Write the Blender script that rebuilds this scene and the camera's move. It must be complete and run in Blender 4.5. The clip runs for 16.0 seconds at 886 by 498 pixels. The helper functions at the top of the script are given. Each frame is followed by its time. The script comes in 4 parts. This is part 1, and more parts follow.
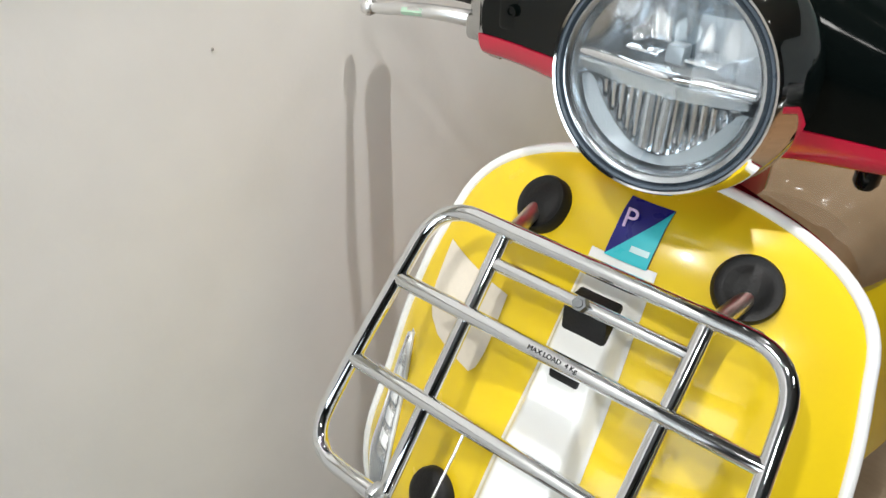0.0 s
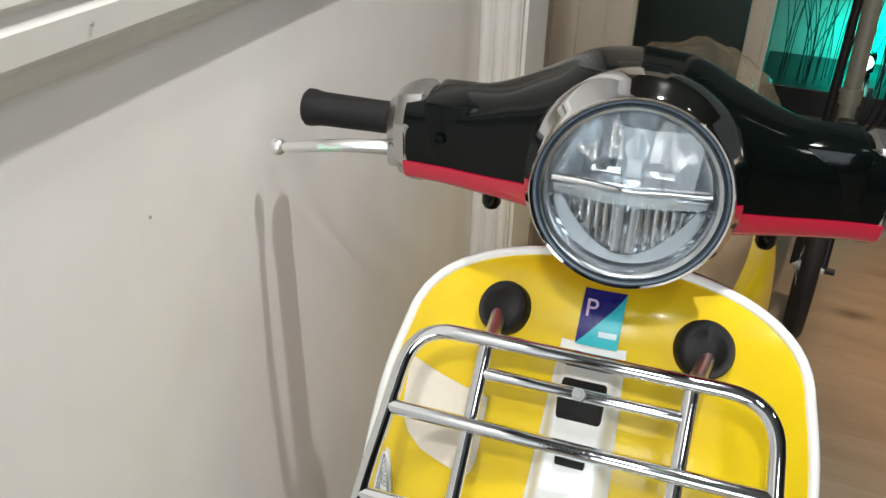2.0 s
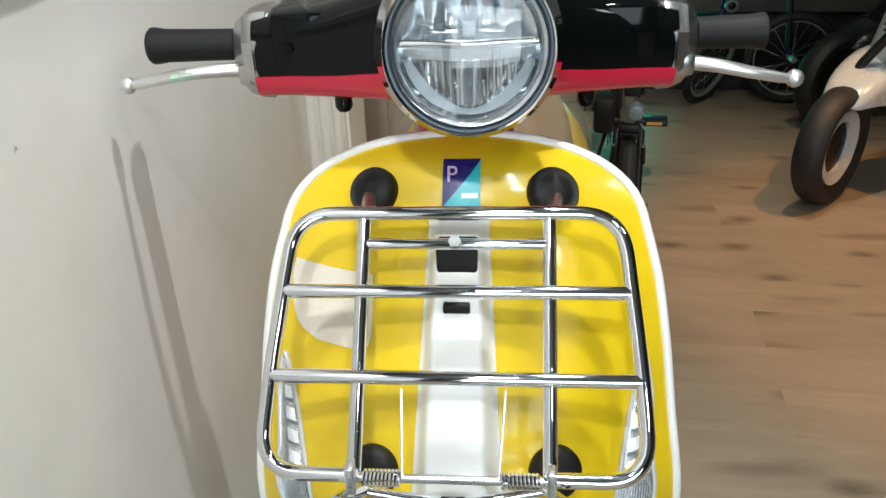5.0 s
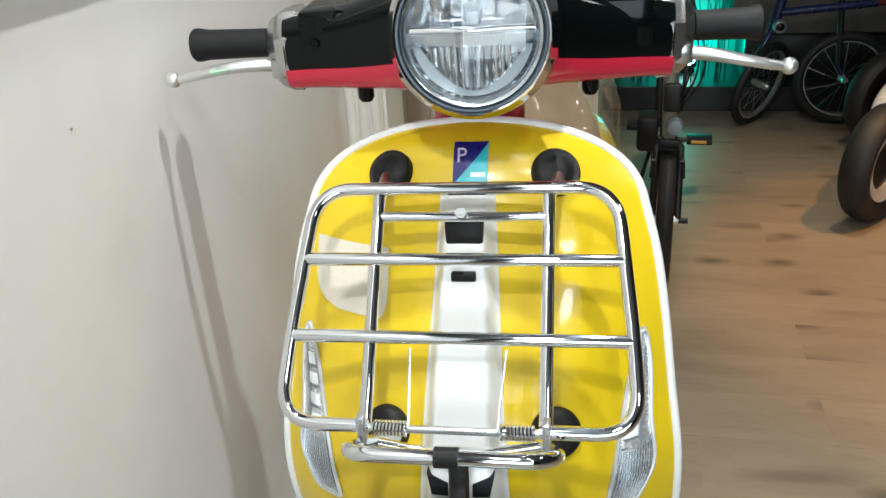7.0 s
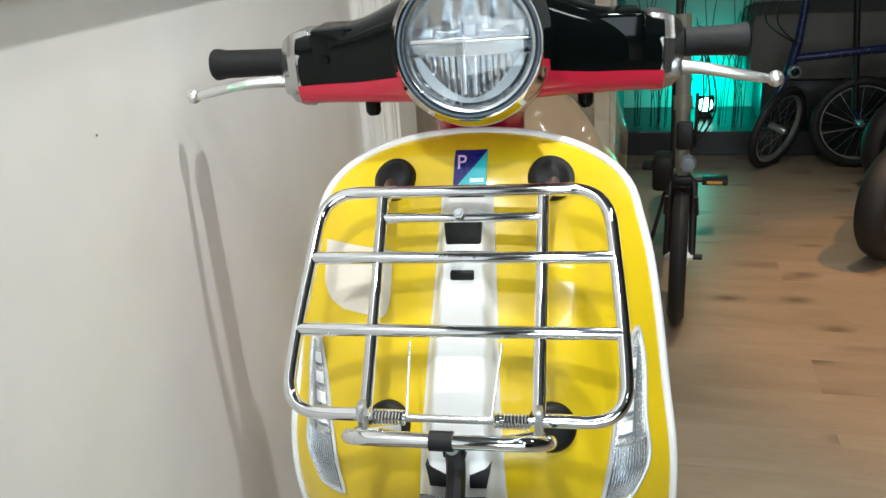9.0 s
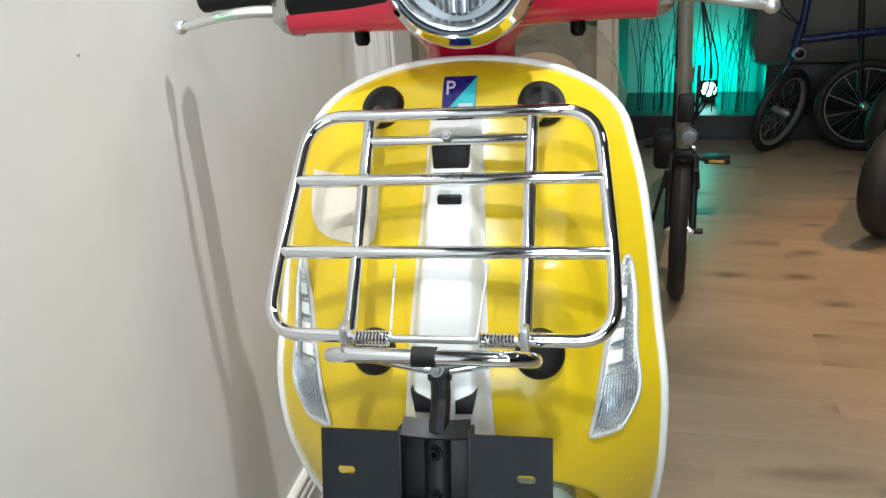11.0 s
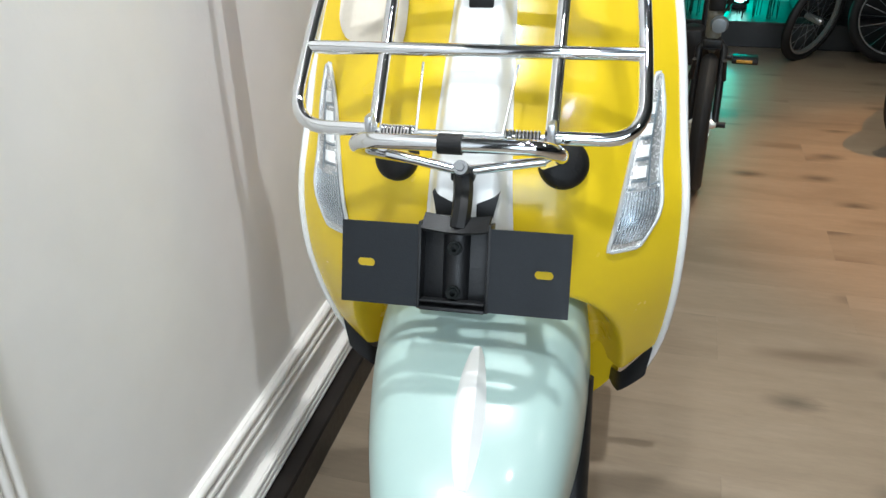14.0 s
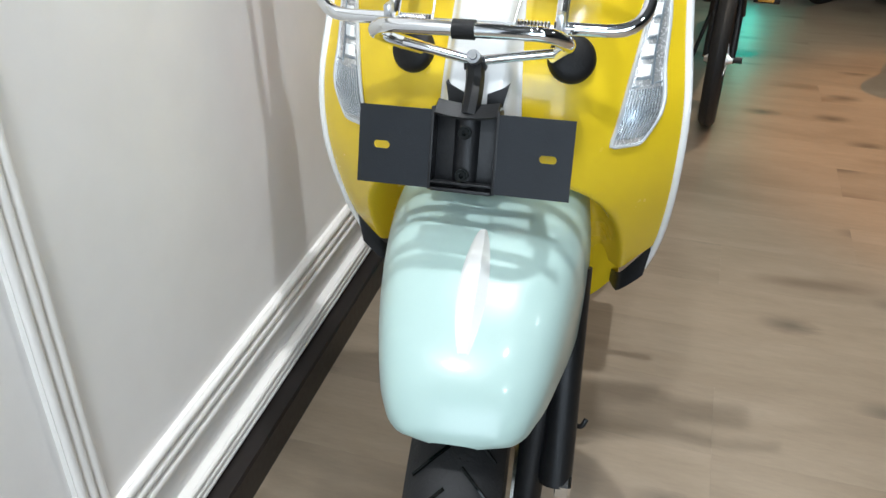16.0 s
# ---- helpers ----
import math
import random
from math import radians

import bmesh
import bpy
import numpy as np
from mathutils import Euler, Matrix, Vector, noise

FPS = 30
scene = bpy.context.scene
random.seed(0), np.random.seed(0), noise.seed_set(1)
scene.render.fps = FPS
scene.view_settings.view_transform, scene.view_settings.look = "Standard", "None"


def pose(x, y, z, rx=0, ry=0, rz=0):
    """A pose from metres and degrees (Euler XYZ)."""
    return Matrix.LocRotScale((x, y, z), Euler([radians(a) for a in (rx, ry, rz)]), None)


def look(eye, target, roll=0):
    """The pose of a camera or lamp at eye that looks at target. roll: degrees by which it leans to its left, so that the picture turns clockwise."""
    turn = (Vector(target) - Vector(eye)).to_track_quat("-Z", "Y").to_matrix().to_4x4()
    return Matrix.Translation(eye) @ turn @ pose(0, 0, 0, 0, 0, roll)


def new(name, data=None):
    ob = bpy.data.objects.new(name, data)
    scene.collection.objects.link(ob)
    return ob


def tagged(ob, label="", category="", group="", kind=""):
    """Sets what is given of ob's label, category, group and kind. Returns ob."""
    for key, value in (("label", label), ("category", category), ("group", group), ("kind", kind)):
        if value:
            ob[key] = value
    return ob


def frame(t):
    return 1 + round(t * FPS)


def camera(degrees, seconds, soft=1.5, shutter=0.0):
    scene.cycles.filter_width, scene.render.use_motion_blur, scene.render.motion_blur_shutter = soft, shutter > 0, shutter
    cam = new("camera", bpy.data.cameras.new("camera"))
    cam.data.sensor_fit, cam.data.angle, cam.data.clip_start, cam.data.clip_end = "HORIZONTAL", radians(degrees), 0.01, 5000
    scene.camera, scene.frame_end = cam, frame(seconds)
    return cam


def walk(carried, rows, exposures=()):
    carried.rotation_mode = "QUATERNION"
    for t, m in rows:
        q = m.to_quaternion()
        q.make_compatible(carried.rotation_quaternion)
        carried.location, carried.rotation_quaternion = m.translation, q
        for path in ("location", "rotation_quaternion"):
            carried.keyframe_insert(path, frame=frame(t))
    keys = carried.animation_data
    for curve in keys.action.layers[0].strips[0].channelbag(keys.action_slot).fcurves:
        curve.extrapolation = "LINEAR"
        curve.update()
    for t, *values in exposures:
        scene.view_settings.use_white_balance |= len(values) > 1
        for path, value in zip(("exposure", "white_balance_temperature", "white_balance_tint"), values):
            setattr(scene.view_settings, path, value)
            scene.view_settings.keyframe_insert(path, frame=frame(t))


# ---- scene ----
cam = camera(56.5, 16.0)
PATH = [
    (0, (0.255, 0.309, 1.393), (-0.826, 1.544, 0.25), 2.2),
    (0.5, (0.205, 0.292, 1.419), (-0.84, 1.594, 0.317), 2.8),
    (1, (0.168, 0.276, 1.443), (-0.831, 1.636, 0.37), 2.1),
    (1.5, (0.135, 0.24, 1.448), (-0.717, 1.723, 0.412), 2.4),
    (2, (0.101, 0.198, 1.458), (-0.545, 1.805, 0.458), 1.6),
    (2.5, (0.081, 0.149, 1.456), (-0.409, 1.835, 0.499), 0.2),
    (3, (0.064, 0.114, 1.45), (-0.327, 1.837, 0.514), -0.6),
    (3.5, (0.062, 0.091, 1.434), (-0.269, 1.839, 0.521), -1.2),
    (4, (0.074, 0.082, 1.404), (-0.204, 1.846, 0.505), -1.5),
    (4.5, (0.088, 0.072, 1.382), (-0.166, 1.838, 0.477), -1.9),
    (5, (0.101, 0.058, 1.362), (-0.166, 1.807, 0.428), -1.7),
    (5.2, (0.105, 0.054, 1.356), (-0.168, 1.794, 0.409), -1.7),
    (7.3, (0.173, -0.032, 1.334), (-0.25, 1.736, 0.501), -3.6),
    (7.5, (0.177, -0.038, 1.333), (-0.252, 1.737, 0.517), -3.7),
    (8, (0.188, -0.055, 1.327), (-0.257, 1.73, 0.544), -3.7),
    (10.3, (0.216, -0.084, 1.244), (-0.274, 1.718, 0.529), -3.8),
    (10.5, (0.218, -0.082, 1.236), (-0.271, 1.718, 0.515), -3.7),
    (11, (0.221, -0.087, 1.214), (-0.261, 1.707, 0.472), -3.6),
    (11.5, (0.22, -0.094, 1.197), (-0.254, 1.69, 0.426), -3.2),
    (12, (0.218, -0.103, 1.178), (-0.256, 1.667, 0.376), -2.9),
    (12.5, (0.216, -0.113, 1.156), (-0.268, 1.641, 0.327), -2.6),
    (13, (0.214, -0.121, 1.128), (-0.282, 1.617, 0.272), -2.3),
    (13.5, (0.214, -0.132, 1.109), (-0.28, 1.591, 0.221), -1.6),
    (14, (0.215, -0.139, 1.101), (-0.277, 1.568, 0.181), -1.0),
    (14.5, (0.223, -0.163, 1.098), (-0.276, 1.53, 0.156), -0.8),
    (15, (0.229, -0.19, 1.085), (-0.28, 1.483, 0.115), -0.4),
    (15.5, (0.236, -0.206, 1.075), (-0.278, 1.446, 0.07), 0.1),
    (16, (0.243, -0.217, 1.068), (-0.264, 1.42, 0.036), 0.4),
]
EXPOSURES = [(0.0, -0.03, 6300, 8), (2.0, -0.13, 6300, 8), (4.0, -0.22, 6200, 6), (5.5, 0.02, 6100, 5), (11.0, 0.07, 6050, 5), (16.0, 0.26, 5800, 7)]
walk(cam, [(t, look(eye, target, roll)) for t, eye, target, roll in PATH], exposures=EXPOSURES)

# ---------------------------------------------------------------- light
world = bpy.data.worlds.new("shop_ambient")
scene.world = world
world.use_nodes = True
world.node_tree.nodes["Background"].inputs[0].default_value = (1.0, 0.95, 0.88, 1)
world.node_tree.nodes["Background"].inputs[1].default_value = 0.31


def spot(name, eye, target, watts, size, angle, blend, color):
    data = bpy.data.lights.new(name, "SPOT")
    data.energy, data.shadow_soft_size, data.spot_size, data.spot_blend, data.color = watts, size, radians(angle), blend, color
    ob = new(name, data)
    ob.matrix_world = look(eye, target)
    return ob


WARM, NEUTRAL, COOL = (1.0, 0.80, 0.58), (1.0, 0.96, 0.91), (0.97, 0.98, 1.0)
CEIL = 2.75
# unseen ceiling lamps: some placed from cast shadows and floor patches, others added fill
LAMPS = [(0.15, 0.95), (0.02, -0.50), (0.15, 2.40), (0.70, 0.00), (1.60, -1.20), (1.80, 1.00), (1.75, 2.65), (0.95, 2.95)]
spot("downlight_and_fill_beam", (0.15, 0.95, CEIL - 0.03), (0.12, 0.70, 0), 108, 0.020, 80, 1.0, NEUTRAL)
# added fill for the wall and floor left of the scooter
spot("downlight_and_fill_beam", (0.02, -0.50, CEIL - 0.03), (0.00, 0.3, 0), 98, 0.07, 135, 0.5, NEUTRAL)
# added fill that lifts the casing, recess and background
spot("downlight_and_fill_beam", (0.15, 2.40, CEIL - 0.03), (0.15, 2.30, 0), 36, 0.07, 120, 0.6, NEUTRAL)
spot("downlight_and_fill_beam", (0.70, 0.00, CEIL - 0.03), (0.35, 0.2, 0), 26, 0.07, 130, 0.5, NEUTRAL)
# the next two are added fill from the right
spot("downlight_and_fill_beam", (1.60, -1.20, CEIL - 0.03), (0.6, -0.2, 0), 32, 0.15, 130, 0.5, NEUTRAL)
spot("downlight_and_fill_beam", (1.80, 1.00, CEIL - 0.03), (1.0, 0.9, 0), 19, 0.15, 130, 0.5, NEUTRAL)
spot("downlight_and_fill_beam", (1.75, 2.65, CEIL - 0.03), (1.50, 2.6, 0), 205, 0.03, 50, 0.5, (1.0, 0.44, 0.12))
spot("downlight_and_fill_beam", (0.95, 2.95, CEIL - 0.03), (0.85, 2.6, 0), 128, 0.05, 74, 0.6, WARM)
# soft cool fill from an unseen window, added behind the camera
day = bpy.data.lights.new("added_window_fill", "AREA")
day.shape, day.size, day.size_y, day.energy, day.color = "RECTANGLE", 2.2, 1.7, 46, (0.88, 0.95, 1.0)
day_ob = new("added_window_fill", day)
day_ob.matrix_world = look((1.05, -2.58, 1.45), (0.9, 0.5, 0.95))

# ---------------------------------------------------------------- materials
def material(name):
    m = bpy.data.materials.new(name)
    m.use_nodes = True
    return m, m.node_tree.nodes, m.node_tree.links, m.node_tree.nodes["Principled BSDF"]


def surface(name, color, rough=0.5, metal=0.0, vary=0.08, scale=6.0, bump=0.0, bump_scale=80.0, rough_vary=0.1, coat=0.0, random=0.0, spec=0.5):
    """A painted or plain surface with mottling at two scales and fine relief."""
    m, nodes, links, b = material(name)
    tex = nodes.new("ShaderNodeTexCoord")
    big, fine = nodes.new("ShaderNodeTexNoise"), nodes.new("ShaderNodeTexNoise")
    big.inputs["Scale"].default_value, fine.inputs["Scale"].default_value = scale, scale * 9
    big.inputs["Detail"].default_value = fine.inputs["Detail"].default_value = 4
    links.new(tex.outputs["Object"], big.inputs["Vector"])
    links.new(tex.outputs["Object"], fine.inputs["Vector"])
    add = nodes.new("ShaderNodeMath")
    add.operation = "ADD"
    links.new(big.outputs["Fac"], add.inputs[0])
    links.new(fine.outputs["Fac"], add.inputs[1])
    value = nodes.new("ShaderNodeMapRange")
    value.inputs["From Min"].default_value, value.inputs["From Max"].default_value = 0.6, 1.4
    value.inputs["To Min"].default_value, value.inputs["To Max"].default_value = 1 - vary, 1 + vary
    links.new(add.outputs[0], value.inputs["Value"])
    last = value.outputs["Result"]
    if random:
        info, mr, mul = nodes.new("ShaderNodeObjectInfo"), nodes.new("ShaderNodeMapRange"), nodes.new("ShaderNodeMath")
        mr.inputs["To Min"].default_value, mr.inputs["To Max"].default_value = 1 - random, 1 + random
        mul.operation = "MULTIPLY"
        links.new(info.outputs["Random"], mr.inputs["Value"])
        links.new(mr.outputs["Result"], mul.inputs[0])
        links.new(last, mul.inputs[1])
        last = mul.outputs[0]
    hsv = nodes.new("ShaderNodeHueSaturation")
    hsv.inputs["Color"].default_value = (*color, 1)
    links.new(last, hsv.inputs["Value"])
    links.new(hsv.outputs["Color"], b.inputs["Base Color"])
    rr = nodes.new("ShaderNodeMapRange")
    rr.inputs["To Min"].default_value, rr.inputs["To Max"].default_value = max(rough - rough_vary, 0.02), min(rough + rough_vary, 1)
    links.new(fine.outputs["Fac"], rr.inputs["Value"])
    links.new(rr.outputs["Result"], b.inputs["Roughness"])
    b.inputs["Metallic"].default_value = metal
    b.inputs["Coat Weight"].default_value = coat
    b.inputs["Coat Roughness"].default_value = 0.06
    b.inputs["Specular IOR Level"].default_value = spec
    if bump:
        n, bp = nodes.new("ShaderNodeTexNoise"), nodes.new("ShaderNodeBump")
        n.inputs["Scale"].default_value, n.inputs["Detail"].default_value = bump_scale, 3
        bp.inputs["Strength"].default_value, bp.inputs["Distance"].default_value = bump, 0.002
        links.new(tex.outputs["Object"], n.inputs["Vector"])
        links.new(n.outputs["Fac"], bp.inputs["Height"])
        links.new(bp.outputs["Normal"], b.inputs["Normal"])
    return m


def glass(name, color=(1, 1, 1), rough=0.0, ior=1.45):
    m, nodes, links, b = material(name)
    b.inputs["Base Color"].default_value = (*color, 1)
    b.inputs["Transmission Weight"].default_value = 1
    b.inputs["Roughness"].default_value = rough
    b.inputs["IOR"].default_value = ior
    return m


def glow(name, color, strength):
    m, nodes, links, b = material(name)
    b.inputs["Base Color"].default_value = (*color, 1)
    b.inputs["Emission Color"].default_value = (*color, 1)
    b.inputs["Emission Strength"].default_value = strength
    return m


YELLOW = surface("yellow_gloss_paint", (0.74, 0.53, 0.010), 0.27, vary=0.02, scale=2, coat=0.4, rough_vary=0.01)
WHITE_PAINT = surface("white_gloss_paint", (0.80, 0.81, 0.80), 0.25, vary=0.02, scale=4, coat=0.5, rough_vary=0.05)
MINT = surface("mint_gloss_paint", (0.375, 0.505, 0.472), 0.30, vary=0.012, scale=5, coat=0.4, rough_vary=0.0, spec=0.35)
RED = surface("red_gloss_paint", (0.56, 0.010, 0.045), 0.25, vary=0.03, scale=5, coat=0.5, rough_vary=0.04)
BLACK_GLOSS = surface("black_gloss_paint", (0.0025, 0.0040, 0.0038), 0.10, vary=0.1, scale=6, coat=0.0, rough_vary=0.03, spec=0.22)
RUBBER = surface("black_rubber", (0.005, 0.005, 0.0053), 0.55, vary=0.2, scale=30, bump=0.25, bump_scale=300, spec=0.35)
BLACK_PLASTIC = surface("black_plastic", (0.006, 0.0065, 0.0075), 0.45, vary=0.15, scale=20, bump=0.15, bump_scale=400, spec=0.4)
PLATE_GREY = surface("dark_slate_coating", (0.0085, 0.011, 0.0145), 0.5, vary=0.12, scale=14, bump=0.1, bump_scale=500, spec=0.3)
CHROME = surface("chrome", (0.84, 0.86, 0.88), 0.05, 1.0, vary=0.01, scale=8, rough_vary=0.015)
ALLOY = surface("polished_alloy", (0.76, 0.76, 0.75), 0.30, 0.85, vary=0.02, scale=12, rough_vary=0.03)
COPPER = surface("copper_tinted_chrome", (0.70, 0.62, 0.56), 0.34, 1.0, vary=0.1, scale=40)
BOLT = surface("dull_bolt_steel", (0.20, 0.21, 0.22), 0.42, 1.0, vary=0.1, scale=60)
ZINC = surface("zinc_steel", (0.62, 0.64, 0.66), 0.3, 1.0, vary=0.08, scale=60)
WALL = surface("greige_wall_paint", (0.83, 0.81, 0.785), 0.75, vary=0.035, scale=1.6, bump=0.12, bump_scale=120)
TRIM = surface("white_trim_paint", (0.80, 0.78, 0.74), 0.45, vary=0.03, scale=4, bump=0.06, bump_scale=90)
SKIRT = surface("black_brown_skirting", (0.012, 0.009, 0.008), 0.4, vary=0.2, scale=8)
CEIL_M = surface("ceiling_paint", (0.10, 0.10, 0.097), 0.8, vary=0.03, scale=2)
DARK_WALL = surface("dark_grey_wall", (0.05, 0.052, 0.05), 0.7, vary=0.15, scale=2)
GREEN_DOOR = surface("dark_green_panel", (0.022, 0.04, 0.036), 0.35, vary=0.1, scale=3)
CREAM = surface("cream_panel_paint", (0.62, 0.55, 0.46), 0.55, vary=0.04, scale=3)
TAPE = surface("beige_masking_film", (0.72, 0.66, 0.56), 0.5, vary=0.05, scale=20, bump=0.3, bump_scale=60)
LENS = glass("clear_lens")
TYRE = surface("tyre_rubber", (0.009, 0.009, 0.0095), 0.6, vary=0.25, scale=18, bump=0.4, bump_scale=220)
BADGE_BLUE = surface("badge_navy", (0.012, 0.012, 0.16), 0.3, vary=0.05, spec=0.3)
BADGE_AQUA = surface("badge_turquoise", (0.05, 0.50, 0.58), 0.3, vary=0.05, spec=0.3)
BADGE_PINK = surface("badge_letter", (0.62, 0.45, 0.68), 0.3, vary=0.05)
REFLECT = surface("lamp_reflector", (0.78, 0.82, 0.85), 0.14, 1.0, vary=0.04, scale=30)
LAMP_GREY = surface("lamp_grey_surround", (0.20, 0.235, 0.26), 0.35, 0.3, vary=0.05)
SEAL = surface("lamp_dark_seal", (0.075, 0.098, 0.125), 0.3, vary=0.1)
GREY_TUBE = surface("olive_grey_frame_paint", (0.17, 0.165, 0.13), 0.4, vary=0.06)
NAVY = surface("navy_frame_paint", (0.012, 0.02, 0.08), 0.25, vary=0.08, coat=0.4)
PALE_BLUE = surface("pale_grey_paint", (0.42, 0.46, 0.48), 0.25, vary=0.03, coat=0.5)
# glow that imitates the teal hot spot on the back wall
TEAL_HOT_SPOT = glow("teal_hot_spot_glow", (0.40, 1.0, 0.85), 9.0)
BAR_CLEAR = surface("clear_light_bar", (0.62, 0.67, 0.70), 0.16, 0.75, vary=0.04, scale=30)
LAMP_FACE = glow("downlight_face", (1.0, 0.93, 0.84), 12.0)
LAMP_FRAME = surface("lamp_light_grey_frame", (0.56, 0.57, 0.57), 0.22, 0.1, vary=0.04, coat=0.4)
LAMP_RING = surface("lamp_bright_ring", (0.60, 0.65, 0.69), 0.2, 0.95, vary=0.04, scale=20)
SIGNAL = surface("signal_reflector", (0.56, 0.56, 0.55), 0.26, 0.6, vary=0.05, scale=40)
CLAMP = surface("cast_alloy", (0.50, 0.50, 0.49), 0.26, 0.95, vary=0.03, scale=10, rough_vary=0.01)
CONCRETE = surface("dark_box_vinyl", (0.105, 0.100, 0.088), 0.6, vary=0.15, scale=5, bump=0.2)


def wood():
    m, nodes, links, b = material("oak_laminate")
    tex, mp, info = nodes.new("ShaderNodeTexCoord"), nodes.new("ShaderNodeMapping"), nodes.new("ShaderNodeObjectInfo")
    off = nodes.new("ShaderNodeVectorMath")
    off.operation = "MULTIPLY_ADD"
    off.inputs[1].default_value = (37.0, 19.0, 5.0)
    links.new(info.outputs["Random"], off.inputs[0])
    links.new(tex.outputs["Object"], off.inputs[2])
    mp.inputs["Scale"].default_value = (0.9, 4.2, 1.0)
    links.new(off.outputs[0], mp.inputs["Vector"])
    grain, fine, knots = nodes.new("ShaderNodeTexNoise"), nodes.new("ShaderNodeTexNoise"), nodes.new("ShaderNodeTexNoise")
    grain.inputs["Scale"].default_value, grain.inputs["Detail"].default_value, grain.inputs["Distortion"].default_value = 2.4, 5, 1.2
    fine.inputs["Scale"].default_value, fine.inputs["Detail"].default_value, fine.inputs["Roughness"].default_value = 22, 8, 0.75
    knots.inputs["Scale"].default_value, knots.inputs["Detail"].default_value = 1.9, 1
    for n in (grain, fine, knots):
        links.new(mp.outputs[0], n.inputs["Vector"])
    ramp = nodes.new("ShaderNodeValToRGB")
    ramp.color_ramp.elements[0].position, ramp.color_ramp.elements[0].color = 0.20, (0.210, 0.165, 0.115, 1)
    ramp.color_ramp.elements[1].position, ramp.color_ramp.elements[1].color = 0.80, (0.284, 0.229, 0.168, 1)
    mid = ramp.color_ramp.elements.new(0.5)
    mid.color = (0.248, 0.197, 0.140, 1)
    links.new(grain.outputs["Fac"], ramp.inputs[0])
    dark = nodes.new("ShaderNodeValToRGB")
    dark.color_ramp.elements[0].position, dark.color_ramp.elements[0].color = 0.20, (0.62, 0.58, 0.55, 1)
    dark.color_ramp.elements[1].position, dark.color_ramp.elements[1].color = 0.34, (1, 1, 1, 1)
    links.new(knots.outputs["Fac"], dark.inputs[0])
    mul = nodes.new("ShaderNodeMix")
    mul.data_type, mul.blend_type = "RGBA", "MULTIPLY"
    mul.inputs["Factor"].default_value = 1
    links.new(ramp.outputs[0], mul.inputs["A"])
    links.new(dark.outputs[0], mul.inputs["B"])
    cells, spots, pick, both = nodes.new("ShaderNodeTexVoronoi"), nodes.new("ShaderNodeMapRange"), nodes.new("ShaderNodeMapRange"), nodes.new("ShaderNodeMath")
    cells.voronoi_dimensions = "2D"
    cells.inputs["Scale"].default_value = 1.5
    round_mp = nodes.new("ShaderNodeMapping")
    round_mp.inputs["Scale"].default_value = (1.25, 2.4, 1.0)
    links.new(off.outputs[0], round_mp.inputs["Vector"])
    wobble = nodes.new("ShaderNodeMix")
    wobble.data_type, wobble.blend_type = "RGBA", "LINEAR_LIGHT"
    wobble.inputs["Factor"].default_value = 0.035
    links.new(round_mp.outputs[0], wobble.inputs["A"])
    links.new(fine.outputs["Color"], wobble.inputs["B"])
    links.new(wobble.outputs["Result"], cells.inputs["Vector"])
    spots.inputs["From Min"].default_value, spots.inputs["From Max"].default_value = 0.015, 0.14
    spots.inputs["To Min"].default_value, spots.inputs["To Max"].default_value = 0.46, 1.0
    links.new(cells.outputs["Distance"], spots.inputs["Value"])
    pick.inputs["From Min"].default_value, pick.inputs["From Max"].default_value = 0.56, 0.40
    links.new(cells.outputs["Color"], pick.inputs["Value"])
    both.operation = "MAXIMUM"
    links.new(spots.outputs[0], both.inputs[0])
    links.new(pick.outputs[0], both.inputs[1])
    knotted = nodes.new("ShaderNodeMix")
    knotted.data_type, knotted.blend_type = "RGBA", "MULTIPLY"
    knotted.inputs["Factor"].default_value = 1
    links.new(mul.outputs["Result"], knotted.inputs["A"])
    links.new(both.outputs[0], knotted.inputs["B"])
    mul = knotted
    hsv, mr, fr = nodes.new("ShaderNodeHueSaturation"), nodes.new("ShaderNodeMapRange"), nodes.new("ShaderNodeMath")
    mr.inputs["To Min"].default_value, mr.inputs["To Max"].default_value = 0.92, 1.08
    links.new(info.outputs["Random"], mr.inputs["Value"])
    fr.operation = "MULTIPLY_ADD"
    fr.inputs[1].default_value, fr.inputs[2].default_value = 0.42, -0.21
    links.new(fine.outputs["Fac"], fr.inputs[0])
    sm = nodes.new("ShaderNodeMath")
    links.new(mr.outputs[0], sm.inputs[0])
    links.new(fr.outputs[0], sm.inputs[1])
    links.new(sm.outputs[0], hsv.inputs["Value"])
    links.new(mul.outputs["Result"], hsv.inputs["Color"])
    links.new(hsv.outputs[0], b.inputs["Base Color"])
    b.inputs["Roughness"].default_value = 0.34
    bp = nodes.new("ShaderNodeBump")
    bp.inputs["Strength"].default_value, bp.inputs["Distance"].default_value = 0.12, 0.001
    links.new(fine.outputs["Fac"], bp.inputs["Height"])
    links.new(bp.outputs["Normal"], b.inputs["Normal"])
    return m


OAK = wood()

# ---------------------------------------------------------------- mesh helpers
def part(name, bm, mat, parent=None, label="", smooth=True, matrix=None, crease=38):
    """Links a bmesh as one mesh object, under a thing or a part if one is given."""
    bmesh.ops.recalc_face_normals(bm, faces=bm.faces)
    me = bpy.data.meshes.new(name)
    bm.to_mesh(me)
    bm.free()
    if smooth:
        me.polygons.foreach_set("use_smooth", [True] * len(me.polygons))
        me.set_sharp_from_angle(angle=radians(crease))
    me.materials.append(mat)
    ob = new(name, me)
    if parent:
        ob.parent = parent
    if matrix:
        ob.matrix_basis = matrix
    if label:
        ob["label"] = label
    return ob


